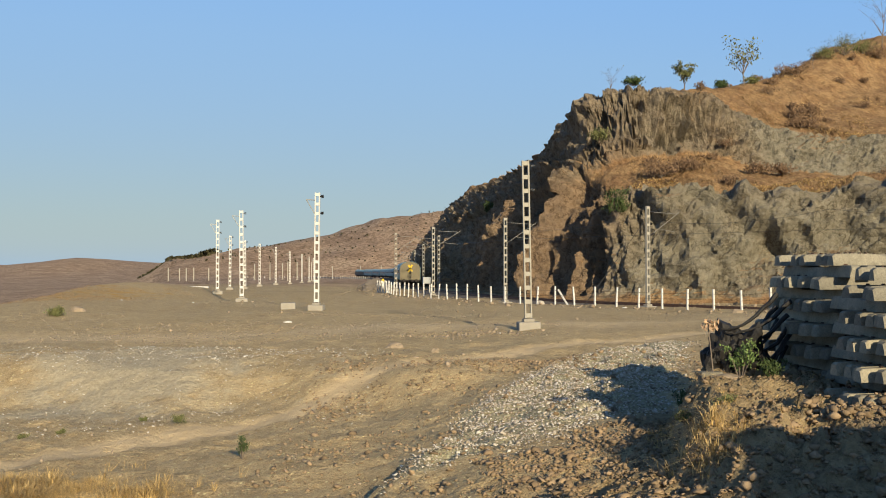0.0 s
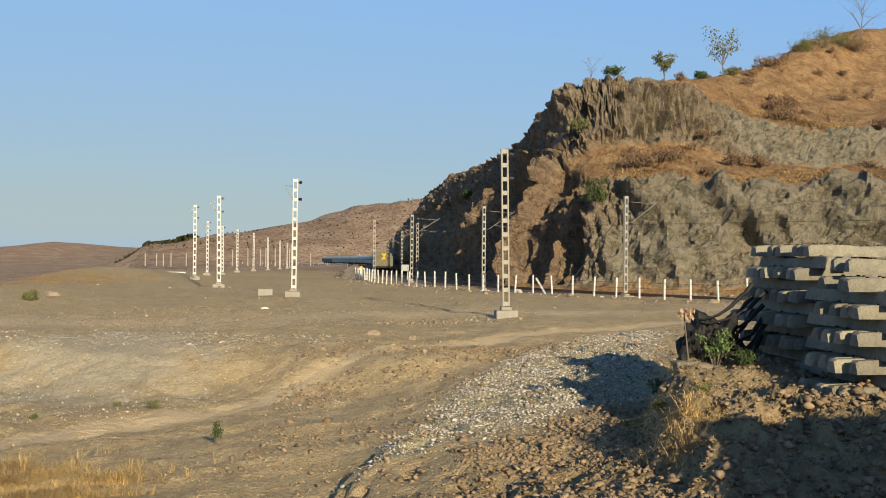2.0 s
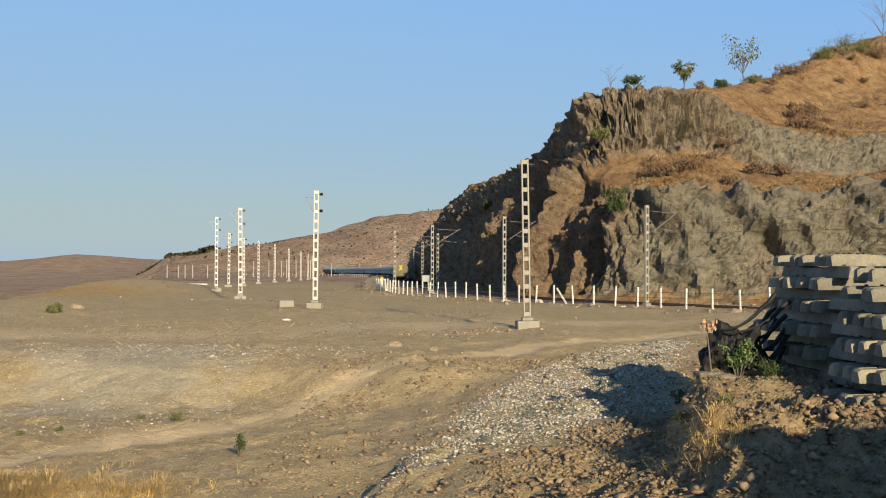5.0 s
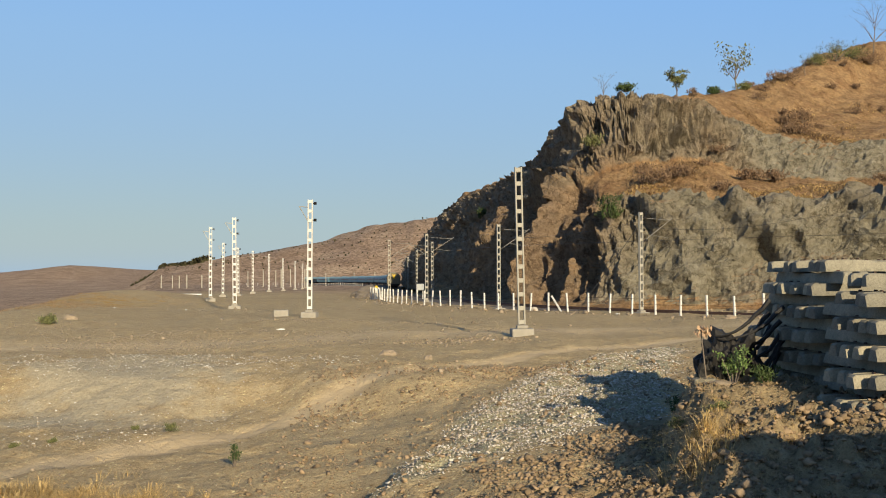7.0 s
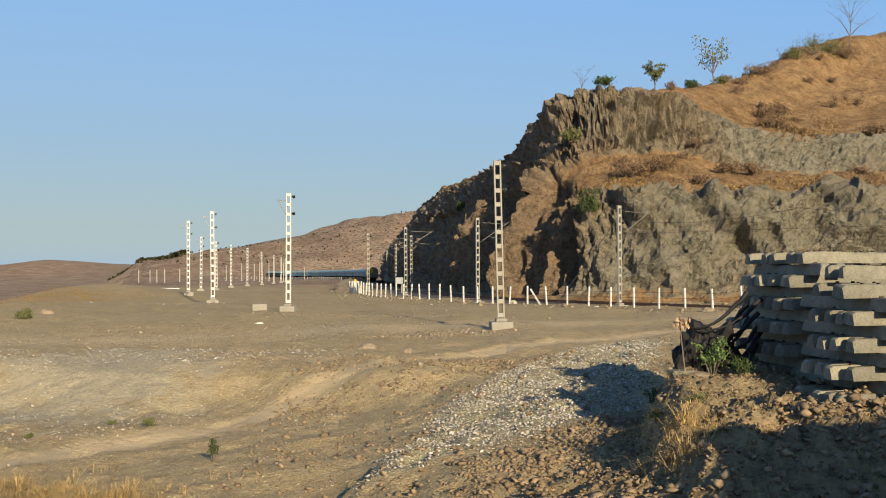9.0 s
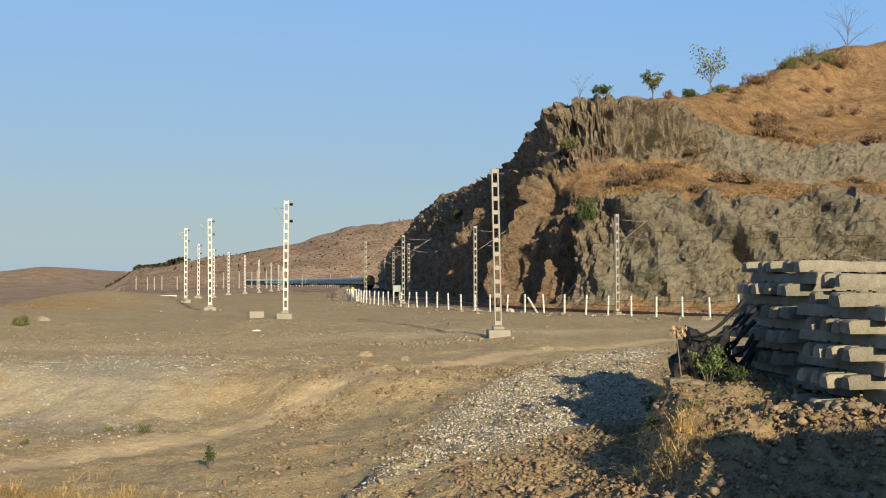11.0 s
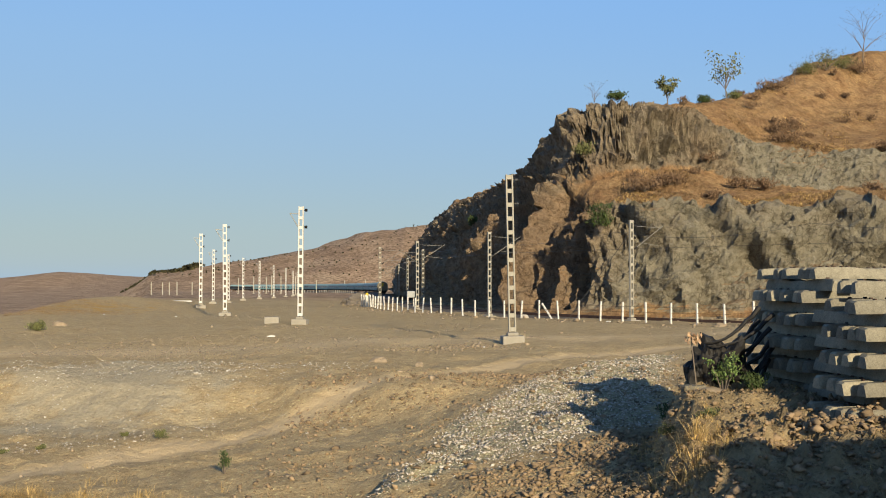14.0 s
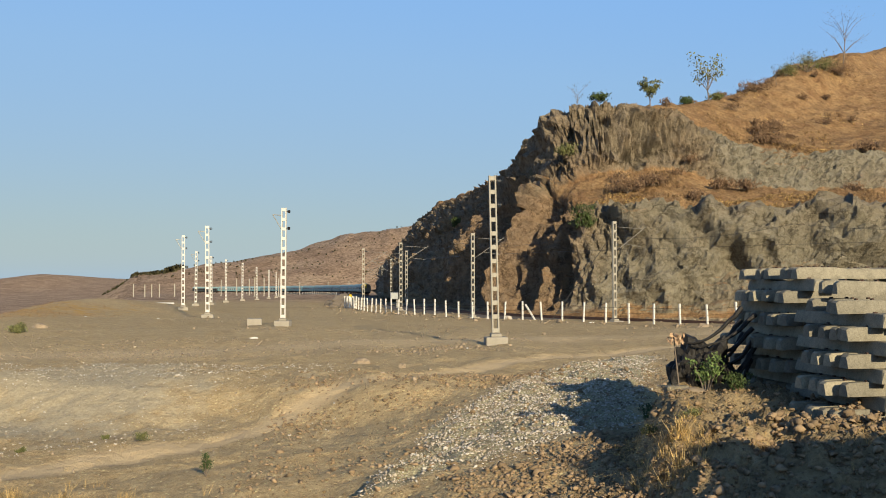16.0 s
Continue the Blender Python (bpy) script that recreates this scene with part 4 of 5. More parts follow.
def loose_matter():
    rng = np.random.default_rng(3)
    n = 230000
    x, y = rng.uniform(-4, 10, n), rng.uniform(12.5, 43, n)
    g = masks(x, y)["gravel"] * (0.65 + 0.5 * vnoise(x * 0.5, y * 0.5, 2.0))
    keep = (rng.random(n) < g) & (rng.random(n) < np.clip(26 / y, 0, 1) ** 2)
    x, y = x[keep], y[keep]
    scatter_stones("white_gravel", rng, x, y, np.minimum(rng.lognormal(-3.95, 0.4, len(x)), 0.05), MAT_CHIP, "sharp white and grey stone chippings tipped in a heap")
    n = 90000
    x, y = rng.uniform(-4, 14, n), rng.uniform(12.3, 36, n)
    edge = np.interp(x, [-14, -4, 0.3, 4.3, 8, 14], [35, 33, 32.5, 37.6, 41, 46])
    p = 1.2 * smooth((x - 0.3) / 1.2) * smooth((22.5 - y) / 3) * smooth((4.6 - x) / 0.8) + 0.22 * smooth((19 - y) / 4) + 1.1 * smooth((x - 3.2) / 1) * smooth((18.5 - y) / 2) + 0.25 * smooth((y - edge + 5) / 2) * smooth((edge - y + 1) / 2) + 0.12
    p = p * np.clip(0.55 + 0.9 * vnoise(x * 0.6, y * 0.6, 8.0), 0, 1)
    keep = (rng.random(n) < p)
    x, y = x[keep], y[keep]
    scatter_stones("earth_clods", rng, x, y, np.minimum(rng.lognormal(-3.6, 0.5, len(x)), 0.09), MAT_CLOD, "brown earth clods and rubble on the bank")
    n = 8000
    x, y = rng.uniform(2.6, 11, n), rng.uniform(12.6, 19.5, n)
    scatter_stones("mound_rubble", rng, x, y, np.minimum(rng.lognormal(-4.0, 0.55, n), 0.055), MAT_CLOD, "crumbled earth and small rubble on the mound")
    n = 520
    x, y = rng.normal(6.3, 0.9, n), rng.normal(15.7, 0.35, n)
    scatter_stones("mound_rocks", rng, x, y, np.minimum(rng.lognormal(-3.05, 0.4, n), 0.095), MAT_CLOD, "broken brown rocks along the brow of the mound", 0.35)
    n = 9000
    x, y = rng.uniform(-45, 45, n), rng.uniform(20, 95, n) ** 1.0
    keep = rng.random(n) < np.clip(0.35 + 0.9 * vnoise(x * 0.12, y * 0.12, 3.0), 0, 1) * (1 - 0.9 * masks(x, y)["road"])
    x, y = x[keep], y[keep]
    scatter_stones("scattered_stones", rng, x, y, np.minimum(rng.lognormal(-3.6, 0.5, len(x)), 0.11), MAT_STONE, "loose stones scattered over the dry plateau")
    n = 420
    x, y = rng.normal(1.2, 1.5, n), rng.normal(45.8, 1.2, n)
    scatter_stones("stone_spill", rng, x, y, np.minimum(rng.lognormal(-3.2, 0.4, n), 0.1), MAT_STONE, "broken stone spilt beside the mast footing")
    n = 7000
    x, y = rng.uniform(-17, -2, n), rng.uniform(27, 40, n)
    keep = rng.random(n) < np.clip(0.5 + 0.9 * vnoise(x * 0.3, y * 0.3, 5.5), 0, 1) * (1 - masks(x, y)["road"])
    x, y = x[keep], y[keep]
    scatter_stones("pit_stones", rng, x, y, np.minimum(rng.lognormal(-4.0, 0.4, len(x)), 0.045), MAT_CHIP, "pale stones strewn over the pit slope")
    n = 6000
    x, y = rng.uniform(-24, 6, n), rng.uniform(44, 64, n)
    keep = rng.random(n) < np.clip(0.3 + 1.2 * vnoise(x * 0.14, y * 0.2, 9.5), 0, 1)
    x, y = x[keep], y[keep]
    scatter_stones("plateau_stones", rng, x, y, np.minimum(rng.lognormal(-3.6, 0.4, len(x)), 0.08), MAT_STONE, "small grey stones strewn over the plateau")
    # rubble along the fence and the cliff's foot
    n = 1800
    s = rng.uniform(60, 200, n)
    o = rng.normal(0, 1, n)
    pts = np.array([beside(a, (6.5 + 2.2 * b) if i % 2 else (-5.8 + 1.2 * b))[:2] for i, (a, b) in enumerate(zip(s, o))])
    scatter_stones("cliff_rubble", rng, pts[:, 0], pts[:, 1], np.minimum(rng.lognormal(-2.6, 0.5, n), 0.24), MAT_STONE, "fallen rubble along the fence and the cliff foot")
    # foreground grass: golden clumps beside the pit and on the mound
    n = 8000
    x, y = rng.normal(-8.1, 1.3, n), rng.normal(19.6, 1.3, n)
    keep = vnoise(x * 0.8, y * 0.8, 1.0) > -0.25
    x, y = x[keep], y[keep]
    scatter_grass("golden_grass", rng, x, y, ground_z(x, y), rng.uniform(0.14, 0.38, len(x)) * np.clip(0.75 + 0.9 * vnoise(x * 1.6, y * 1.6, 2.0), 0.2, 1.5), 9, MAT_STRAW, "golden dry grass at the edge of the pit", 0.003, 2.6)
    n = 700
    x, y = 3.55 + rng.gamma(1.6, 0.55, n), rng.uniform(14.2, 19.2, n)
    keep = vnoise(x * 1.3, y * 1.1, 6.0) + 0.5 * np.exp(-((x - 4.3) / 0.6) ** 2 - ((y - 16.4) / 1.4) ** 2) > 0.22
    x, y = x[keep], y[keep]
    scatter_grass("mound_grass", rng, x, y, ground_z(x, y), rng.uniform(0.07, 0.19, len(x)), 12, MAT_STRAW, "thin dry grass on the earth mound", 0.003, 1.9)
    n = 60
    x, y = rng.normal(3.95, 0.28, n), rng.normal(15.7, 0.5, n)
    scatter_grass("straw_tussock", rng, x, y, ground_z(x, y), rng.uniform(0.2, 0.42, n), 14, MAT_STRAW, "long bent golden straw on the mound's edge", 0.004, 2.2)
    n = 9000
    x, y = rng.normal(-30, 9, n), rng.normal(92, 22, n)
    keep = (masks(x, y)["grass"] > 0.3) & (vnoise(x * 0.12, y * 0.12, 4.0) > -0.2)
    x, y = x[keep], y[keep]
    scatter_grass("knoll_grass", rng, x, y, ground_z(x, y), rng.uniform(0.08, 0.2, len(x)), 6, MAT_RUSSET, "russet dry grass on the low knoll", 0.012, 1.8)
    # the hillside
    ok = (CSTEEP < 0.35) & (CW > 2.8) & (CY < 190) & (CX > -8) & (CX < 90) & (CW < 95)
    vx, vy, vz = CX[ok], CY[ok], CZ[ok]
    pick = rng.integers(0, len(vx), 42000)
    x, y, z = vx[pick], vy[pick], vz[pick]
    keep = vnoise(x * 0.13, y * 0.13, z * 0.1) > -0.05
    x, y, z = x[keep], y[keep], z[keep]
    scatter_grass("hillside_grass", rng, x + rng.normal(0, 0.1, len(x)), y, z, rng.uniform(0.15, 0.36, len(x)), 4, MAT_RUSSET, "dry russet grass covering the hillside shelves", 0.02, 1.8)
    keep = vnoise(x * 0.16 + 9, y * 0.16, z * 0.1) > 0.3
    x, y, z = x[keep], y[keep], z[keep]
    scatter_grass("hillside_straw", rng, x, y, z, rng.uniform(0.15, 0.34, len(x)), 4, MAT_STRAW, "pale straw patches on the hillside", 0.02, 1.8)
    keep = (vnoise(x * 0.2 - 5, y * 0.2, z * 0.1) > 0.25) & (rng.random(len(x)) < 0.12)
    x, y, z = x[keep], y[keep], z[keep]
    scatter_grass("hillside_scrub", rng, x, y, z, rng.uniform(0.35, 0.95, len(x)), 20, MAT_TWIG, "bare brown scrub on the hillside", 0.006, 1.6, "scrub")


loose_matter()


def far_growth():
    """Scrub on the long hill and a dark line of trees on the valley's rim."""
    rng = np.random.default_rng(9)
    n = 520
    x, y = rng.uniform(-230, 60, n), rng.uniform(760, 1010, n)
    keep = level(x, y) > 4
    x, y = x[keep], y[keep]
    scatter_grass("hill_scrub", rng, x, y, ground_z(x, y), rng.uniform(0.5, 1.9, len(x)), 16, MAT_FAR_LEAF, "dark scrub dotted over the long brown hill", 0.05, 1.3, "scrub")
    n = 220
    x, y = rng.uniform(-262, -196, n), rng.normal(935, 10, n)
    scatter_grass("far_trees", rng, x, y, ground_z(x, y), rng.uniform(1.5, 3.2, n) + 3 * np.exp(-((x + 206) / 6) ** 2), 26, MAT_FAR_LEAF, "dark line of far trees on the rim", 0.06, 1.1, "trees")


MAT_FAR_LEAF = plain("far_foliage", (0.066, 0.063, 0.033), 0.9, 0, 0.2, 0.3, 0, island=True)
far_growth()


# ---- trees and bushes ----
def leaf_cloud(rng, centres, size, count, leaf):
    """Small leaf quads round some centres, as two triangles each."""
    bm = bmesh.new()
    for c in centres:
        for _ in range(count):
            p = Vector(c) + Vector((rng.gauss(0, size), rng.gauss(0, size), rng.gauss(0, size * 0.75)))
            m = Matrix.Translation(p) @ Euler((rng.uniform(0, 6), rng.uniform(0, 6), rng.uniform(0, 6))).to_matrix().to_4x4()
            l = leaf * rng.uniform(0.6, 1.4)
            vs = [bm.verts.new(m @ Vector(q)) for q in ((-l, 0, 0), (0, -l * 0.45, 0.1 * l), (l, 0, 0), (0, l * 0.45, 0.1 * l))]
            bm.faces.new(vs)
    return bm


def tree(x, y, z, h, seed, leaves, leaf, mat, name="tree", label="thin hill tree with sparse leaves", flat=False, limbs=7, trunk=0.03, spread=0.4):
    rng = random.Random(seed)
    e = empty(name, pose(x, y, z), label, "tree" if name == "tree" else "bush", "")
    bm = bmesh.new()
    tips = []
    th = h * (0.55 if name == "tree" else 0.15)
    lean = Vector((rng.uniform(-0.08, 0.08), rng.uniform(-0.08, 0.08), 1)) 
    p, r = Vector((0, 0, -0.2)), h * trunk
    joints, line = [], [p]
    for i in range(5):
        q = p + lean * (th / 4.6) + Vector((rng.uniform(-1, 1), rng.uniform(-1, 1), 0)) * h * 0.015
        line.append(q)
        p, r = q, r * 0.82
        joints.append((p.copy(), r))
    stem = part("trunk", tube(bm, line, [h * trunk * 0.82 ** k for k in range(6)], 7), MAT_BARK, e)
    for i in range(limbs):
        b, br = joints[rng.randint(1, 4)]
        az = 6.28 * (i + rng.random() * 0.6) / limbs
        up = rng.uniform(0.25, 0.5) * h * (0.55 if flat else 1)
        out = h * spread * rng.uniform(0.6, 1.1)
        mid = b + Vector((math.cos(az) * out * 0.5, math.sin(az) * out * 0.5, up * 0.65))
        end = b + Vector((math.cos(az) * out, math.sin(az) * out, up))
        bm = bmesh.new()
        rod(bm, b, mid, br * 0.6, 5, br * 0.4)
        rod(bm, mid, end, br * 0.4, 5, br * 0.12)
        tips += [mid, end]
        for _ in range(3):
            t2 = mid.lerp(end, rng.random()) 
            tip = t2 + Vector((rng.gauss(0, 0.09), rng.gauss(0, 0.09), rng.uniform(0.02, 0.14))) * h
            rod(bm, t2, tip, br * 0.2, 4, br * 0.08)
            tips.append(tip)
        part("limb", bm, MAT_BARK, stem)
    if leaves:
        part("crown", leaf_cloud(rng, tips, h * 0.045, leaves, leaf), mat, e, "crown of small loose leaves")
    return e


def hill_tree(x, y, *a, **k):
    return tree(x, y, cliff_z(x, y) - 0.1, *a, **k)


def bush(x, y, z, w, h, seed, mat, label, leaf=0.05, count=60, dense=14):
    rng = random.Random(seed)
    e = empty("bush", pose(x, y, z), label, "bush")
    bm = bmesh.new()
    tips = []
    for i in range(dense):
        az, out = rng.uniform(0, 6.28), rng.uniform(0.1, 1) * w / 2
        tip = Vector((math.cos(az) * out, math.sin(az) * out, h * rng.uniform(0.35, 0.95) * (1 - 0.3 * out / w)))
        rod(bm, (0, 0, -0.05), tip * 0.55, 0.012 * h + 0.003, 4, 0.008 * h + 0.002)
        rod(bm, tip * 0.55, tip, 0.008 * h + 0.002, 4, 0.002)
        tips += [tip, tip * 0.7]
    part("stem", bm, MAT_BARK, e)
    part("foliage", leaf_cloud(rng, tips, w * 0.09, count, leaf), mat, e, "small leaves")
    return e


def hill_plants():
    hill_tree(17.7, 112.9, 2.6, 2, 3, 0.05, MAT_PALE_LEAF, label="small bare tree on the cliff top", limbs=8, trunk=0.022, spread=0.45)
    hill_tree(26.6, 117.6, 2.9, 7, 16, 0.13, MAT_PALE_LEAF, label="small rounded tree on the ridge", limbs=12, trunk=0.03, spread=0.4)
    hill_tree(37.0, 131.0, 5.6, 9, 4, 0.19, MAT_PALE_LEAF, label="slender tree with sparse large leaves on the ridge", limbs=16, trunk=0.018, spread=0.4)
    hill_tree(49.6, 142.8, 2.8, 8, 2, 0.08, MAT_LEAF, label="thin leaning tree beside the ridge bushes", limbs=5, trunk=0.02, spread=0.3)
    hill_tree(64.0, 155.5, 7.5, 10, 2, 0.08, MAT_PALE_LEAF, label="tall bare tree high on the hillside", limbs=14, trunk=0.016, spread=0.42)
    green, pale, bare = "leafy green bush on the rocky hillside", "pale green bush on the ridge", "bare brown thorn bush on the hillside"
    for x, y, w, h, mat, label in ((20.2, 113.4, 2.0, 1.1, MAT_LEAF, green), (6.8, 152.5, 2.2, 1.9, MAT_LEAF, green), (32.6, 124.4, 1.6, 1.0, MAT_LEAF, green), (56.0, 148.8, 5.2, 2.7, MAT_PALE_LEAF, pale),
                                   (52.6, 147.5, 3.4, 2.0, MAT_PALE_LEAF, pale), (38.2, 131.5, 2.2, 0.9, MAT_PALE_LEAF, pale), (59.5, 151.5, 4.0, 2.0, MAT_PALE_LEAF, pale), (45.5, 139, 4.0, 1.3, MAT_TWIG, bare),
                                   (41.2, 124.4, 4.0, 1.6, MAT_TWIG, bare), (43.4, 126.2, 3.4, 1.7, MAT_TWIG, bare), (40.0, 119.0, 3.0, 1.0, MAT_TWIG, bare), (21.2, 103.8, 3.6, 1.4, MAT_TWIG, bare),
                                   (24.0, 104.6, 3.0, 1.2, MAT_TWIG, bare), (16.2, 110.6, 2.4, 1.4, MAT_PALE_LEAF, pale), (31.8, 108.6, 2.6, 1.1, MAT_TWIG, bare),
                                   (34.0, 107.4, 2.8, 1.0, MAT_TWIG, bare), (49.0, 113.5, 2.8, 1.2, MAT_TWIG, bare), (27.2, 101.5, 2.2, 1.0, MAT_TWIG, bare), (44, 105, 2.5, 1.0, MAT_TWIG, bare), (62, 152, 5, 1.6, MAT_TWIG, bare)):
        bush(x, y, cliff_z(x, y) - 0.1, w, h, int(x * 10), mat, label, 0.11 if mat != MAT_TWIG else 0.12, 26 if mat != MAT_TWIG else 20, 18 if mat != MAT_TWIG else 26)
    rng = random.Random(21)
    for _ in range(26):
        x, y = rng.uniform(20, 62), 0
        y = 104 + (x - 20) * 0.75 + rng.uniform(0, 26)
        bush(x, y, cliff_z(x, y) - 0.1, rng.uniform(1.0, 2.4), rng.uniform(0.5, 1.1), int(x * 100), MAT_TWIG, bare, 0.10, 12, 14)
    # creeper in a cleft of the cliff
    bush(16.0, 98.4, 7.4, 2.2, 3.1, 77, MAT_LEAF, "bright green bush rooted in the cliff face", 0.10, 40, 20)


MAT_WEED = plain("fresh_leaf", (0.12, 0.18, 0.055), 0.6, 0, 3, 0.3, 0, island=True)


def low_plants():
    for x, y, w, h, mat, label in ((-4.42, 23.6, 0.36, 0.58, MAT_LEAF, "small upright green shrub on bare earth"), (-7.0, 28.3, 0.42, 0.26, MAT_PALE_LEAF, "low grey-green shrub on bare earth"),
                                   (-8.1, 29.0, 0.22, 0.14, MAT_PALE_LEAF, "tiny dry shrub on bare earth"), (-9.8, 27.5, 0.3, 0.14, MAT_PALE_LEAF, "tiny dry shrub on bare earth"), (-10.6, 27.0, 0.34, 0.12, MAT_PALE_LEAF, "tiny dry shrub on bare earth"),
                                   (-22.3, 61.7, 1.5, 0.45, MAT_PALE_LEAF, "low green bush on the knoll"), (5.15, 22.3, 0.75, 0.45, MAT_LEAF, "dark low bush beside the gravel"), (4.1, 18.2, 0.4, 0.2, MAT_PALE_LEAF, "low yellowish shrub on the mound"),
                                   (4.5, 17.0, 0.4, 0.16, MAT_PALE_LEAF, "low yellowish shrub on the mound"), (5.25, 18.9, 0.6, 0.85, MAT_WEED, "tall leafy green weed growing beside the sleepers"), (5.75, 18.75, 0.6, 0.35, MAT_LEAF, "dark green weed at the foot of the stack")):
        bush(x, y, float(ground_z(x, y)) - 0.02, w, h, int(abs(x) * 100), mat, label, max(0.02, 0.05 * w), 26, 12)
    # pale blossom on a dry stalk
    e = empty("dry_blossom", pose(4.68, 18.9, float(ground_z(4.68, 18.9))), "pale orange dried blossom on a thin stalk", "flower")
    bm = bmesh.new()
    rod(bm, (0.1, 0, -0.05), (0, 0, 0.9), 0.012, 5)
    part("stalk", bm, MAT_BARK, e)
    part("blossom_head", leaf_cloud(random.Random(4), [(0, 0, 0.93), (0.06, 0, 0.87)], 0.05, 26, 0.05), MAT_PETAL, e, "pale orange petals")


MAT_PETAL = plain("dry_petal", (0.409, 0.277, 0.172), 0.8, 0, 9, 0.3, 0, island=True)
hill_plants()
low_plants()


# ---- litter and odd pieces ----
def lumpy(name, m, size, seed, mat, label, category, cuts=3, rough=0.25):
    e = empty(name, m, label, category)
    bm = bmesh.new()
    bmesh.ops.create_icosphere(bm, subdivisions=cuts, radius=1)
    for v in bm.verts:
        k = 1 + rough * noise.noise(v.co * 1.7 + Vector((seed, 0, 0))) + 0.5 * rough * noise.noise(v.co * 4.5 + Vector((0, seed, 0)))
        v.co = Vector((v.co.x * size[0], v.co.y * size[1], max(v.co.z, -0.35) * size[2])) * k
    part("mass", bm, mat, e)
    return e


def on_ground(x, y, up=0.0, turn=0.0):
    return pose(x, y, float(ground_z(x, y)) + up, 0, 0, turn)


MAT_CABINET = plain("grey_cabinet_paint", (0.26, 0.275, 0.28), 0.6, 0.2, 3, 0.2, 0.1, obj=True)


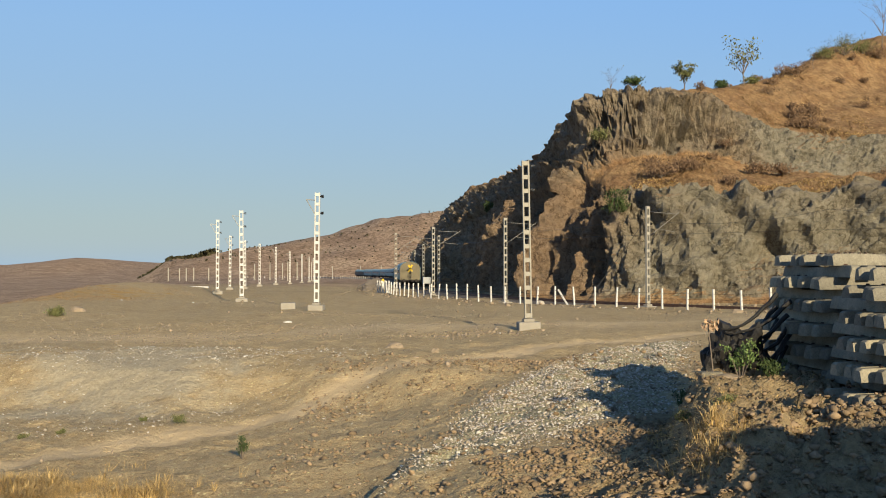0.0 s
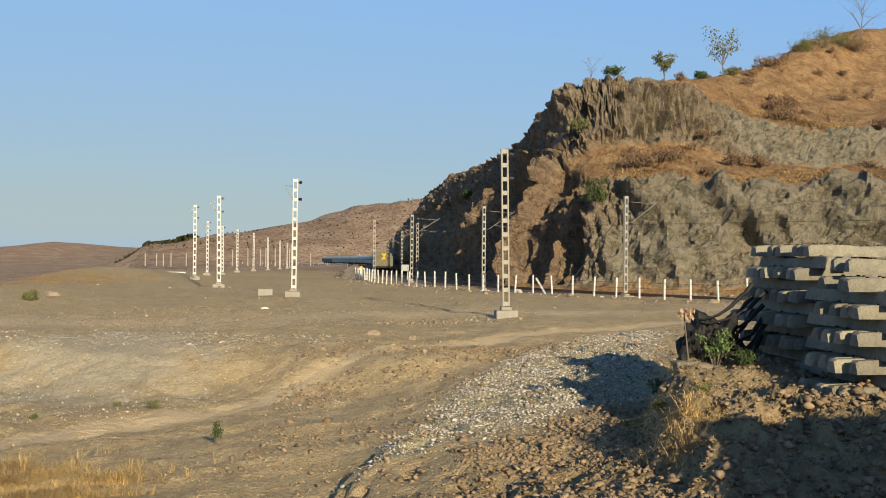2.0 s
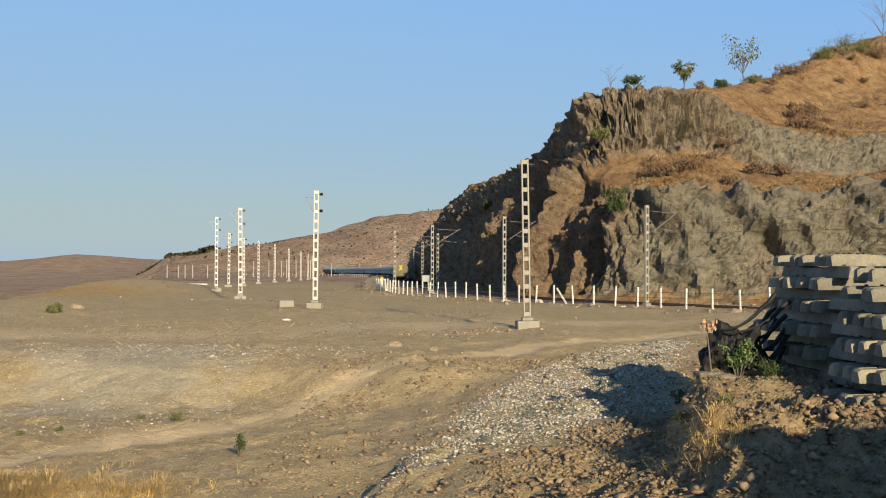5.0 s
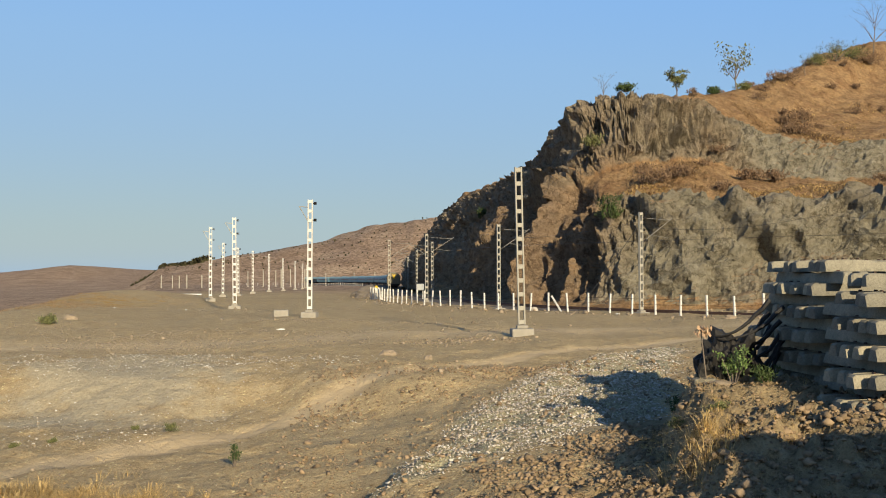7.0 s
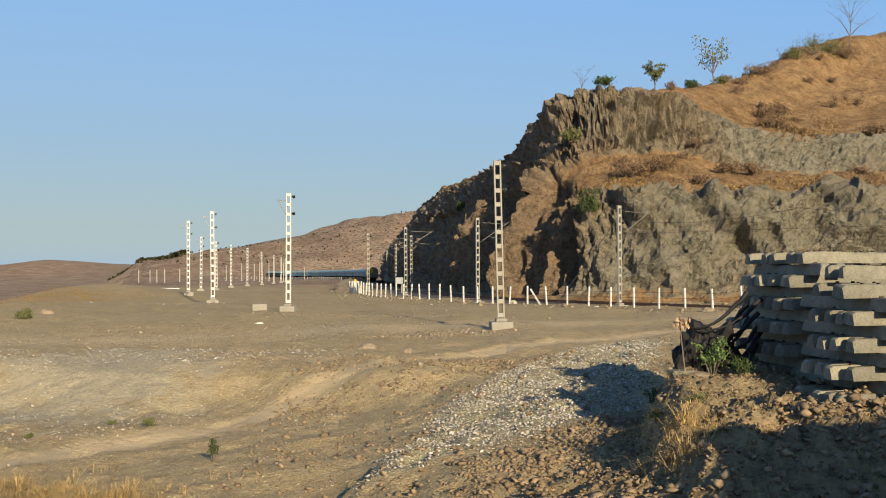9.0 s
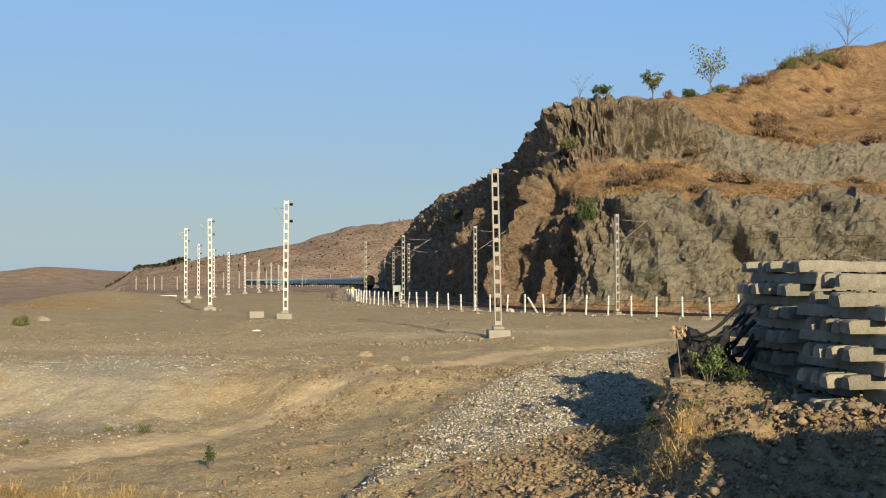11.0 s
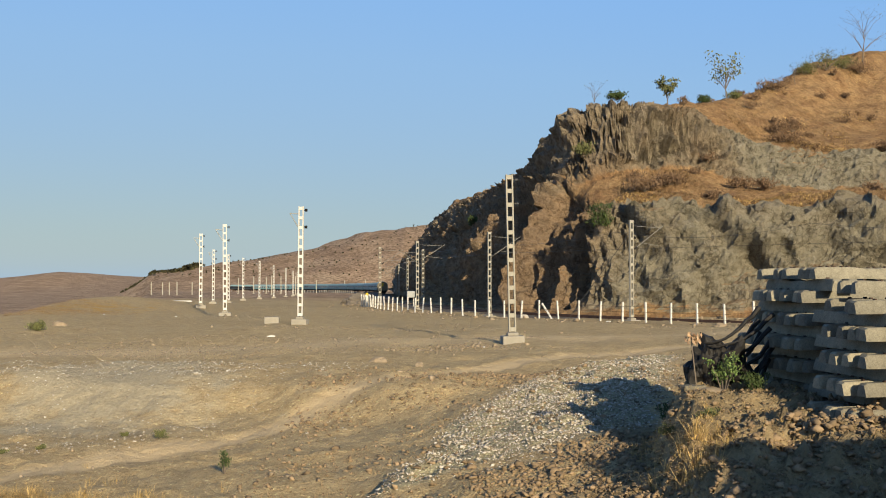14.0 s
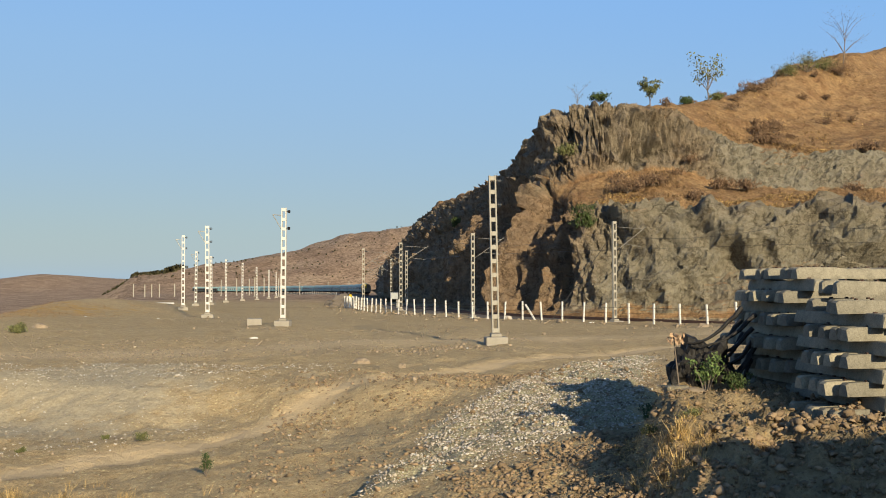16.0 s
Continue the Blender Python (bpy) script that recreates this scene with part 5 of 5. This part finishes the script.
def litter():
    lumpy("tarpaulin_heap", on_ground(5.45, 19.75, 0.15, 20), (0.5, 0.42, 0.62), 2.0, MAT_BLACK, "crumpled black plastic sheet heaped against the sleepers", "tarpaulin", 4, 0.7)
    lumpy("tarpaulin_heap", on_ground(5.08, 19.4, 0.1, 50), (0.3, 0.28, 0.5), 7.0, MAT_BLACK, "crumpled black plastic sheet beside the weeds", "tarpaulin", 4, 0.7)
    e = empty("uprooted_roots", Matrix(), "dark twisted roots leaning against the stacked sleepers", "roots")
    rng = random.Random(8)
    for i in range(9):
        bm = bmesh.new()
        a = Vector((6.3 + rng.uniform(-0.1, 0.15), 19.9 + rng.uniform(-0.3, 0.2), 2.55 - 0.12 * i))
        b = Vector((5.0 + 0.09 * i, 19.5 + rng.uniform(-0.3, 0.3), 1.95 - 0.06 * i))
        pts = [a]
        for k in range(1, 9):
            t = k / 8
            p = a.lerp(b, t) + Vector((0, rng.uniform(-0.04, 0.04), -0.35 * math.sin(3.14 * t) * (0.5 + 0.06 * i) + rng.uniform(-0.03, 0.03)))
            pts.append(p)
        tube(bm, pts, [0.05 * 0.88 ** k for k in range(9)])
        part("root", bm, MAT_BLACK, e)
    e = empty("concrete_block", on_ground(4.72, 19.0, -0.06, 12), "broken pale concrete block on the mound", "concrete block")
    bm = bmesh.new()
    box(bm, 0, 0, 0.08, 0.42, 0.3, 0.2, 0.02)
    part("block", bm, MAT_SLEEPER, e)
    lumpy("flat_stone", on_ground(4.95, 18.75, 0.02), (0.3, 0.2, 0.08), 3.3, MAT_STONE, "flat grey stone slab on the mound", "stone")
    lumpy("boulder", on_ground(-1.77, 39.8), (0.34, 0.28, 0.2), 5.1, MAT_STONE, "weathered boulder at the plateau edge", "boulder")
    lumpy("boulder", on_ground(-0.28, 37.7), (0.16, 0.14, 0.17), 6.1, MAT_STONE, "small weathered boulder at the plateau edge", "boulder")
    lumpy("boulder", on_ground(8.2, 89.6), (0.35, 0.3, 0.35), 9.1, MAT_CHIP, "white stone at the foot of the fence", "boulder")
    lumpy("boulder", on_ground(19.6, 71.2), (0.42, 0.3, 0.28), 4.4, MAT_STONE, "pale rock beside the fence", "boulder")
    lumpy("boulder", on_ground(-22.5, 66.0), (0.5, 0.4, 0.3), 1.4, MAT_STONE, "pale rock on the low knoll", "boulder")
    for x, y, w in ((-8.25, 57.0, 0.2), (-19.6, 84, 0.15), (-24.0, 80, 0.14), (2.4, 45.0, 0.1), (13.4, 79, 0.16)):
        lumpy("litter_scrap", on_ground(x, y, 0.02, x * 40), (w, w * 0.5, w * 0.35), x, MAT_WHITE, "crumpled white scrap lying on bare ground", "litter", 3, 0.6)
    e = empty("concrete_beam", on_ground(-35.5, 150, 0.1, 4), "long pale concrete beam lying on the plateau", "concrete beam")
    bm = bmesh.new()
    box(bm, 0, 0, 0.25, 5.2, 0.5, 0.55, 0.04)
    part("beam", bm, MAT_WHITE, e)
    lumpy("ballast_heap", on_ground(-9.3, 148, 0.1, 15), (2.2, 1.6, 1.35), 3.7, MAT_BALLAST, "dark heap of ballast beside the track", "stone heap", 4, 0.35)
    e = empty("relay_box", pose(-2.0, 130, float(ground_z(-2.0, 130)) - 0.1, 0, 0, 10), "grey trackside cabinet on two legs", "trackside cabinet")
    bm = bmesh.new()
    box(bm, 0, 0, 1.75, 0.95, 0.5, 0.8, 0.03)
    part("cabinet", bm, MAT_CABINET, e)
    for x in (-0.35, 0.35):
        bm = bmesh.new()
        box(bm, x, 0, 0.75, 0.12, 0.12, 1.6)
        part("leg", bm, MAT_STEEL, e)


litter()

# plain wall out of view to the right, added only to shade the mound's near slope
bm = bmesh.new()
# outline cut to set the edge of its shade on the slope
outline = [(6.1, -0.27), (27.0, -0.27), (27.0, 3.85), (7.0, 3.85), (6.2, 2.6)]
sides = [[bm.verts.new((x, y, z)) for x, z in outline] for y in (5.7, 6.1)]
bm.faces.new(sides[0])
bm.faces.new(sides[1][::-1])
for i in range(5):
    bm.faces.new((sides[0][i], sides[1][i], sides[1][(i + 1) % 5], sides[0][(i + 1) % 5]))
wall = part("shade_wall", bm, MAT_BASE, None)
tagged(wall, "unseen concrete wall added to shade the mound's near slope", "wall", kind="structure")


def motions():
    for k, c in enumerate(TRAIN):
        rows = []
        for i in range(17):
            s = S_REAR + 11.5 + k * 23.4 + 14.2 * i - 0.16 * i * i
            x0, y0, z0 = track_at(s - 7.5)
            x1, y1, z1 = track_at(s + 7.5)
            head = math.degrees(math.atan2(y1 - y0, x1 - x0)) - 90
            rows.append((float(i), pose((x0 + x1) / 2, (y0 + y1) / 2, (z0 + z1) / 2, 0, 0, head)))
        walk(c, rows)


motions()
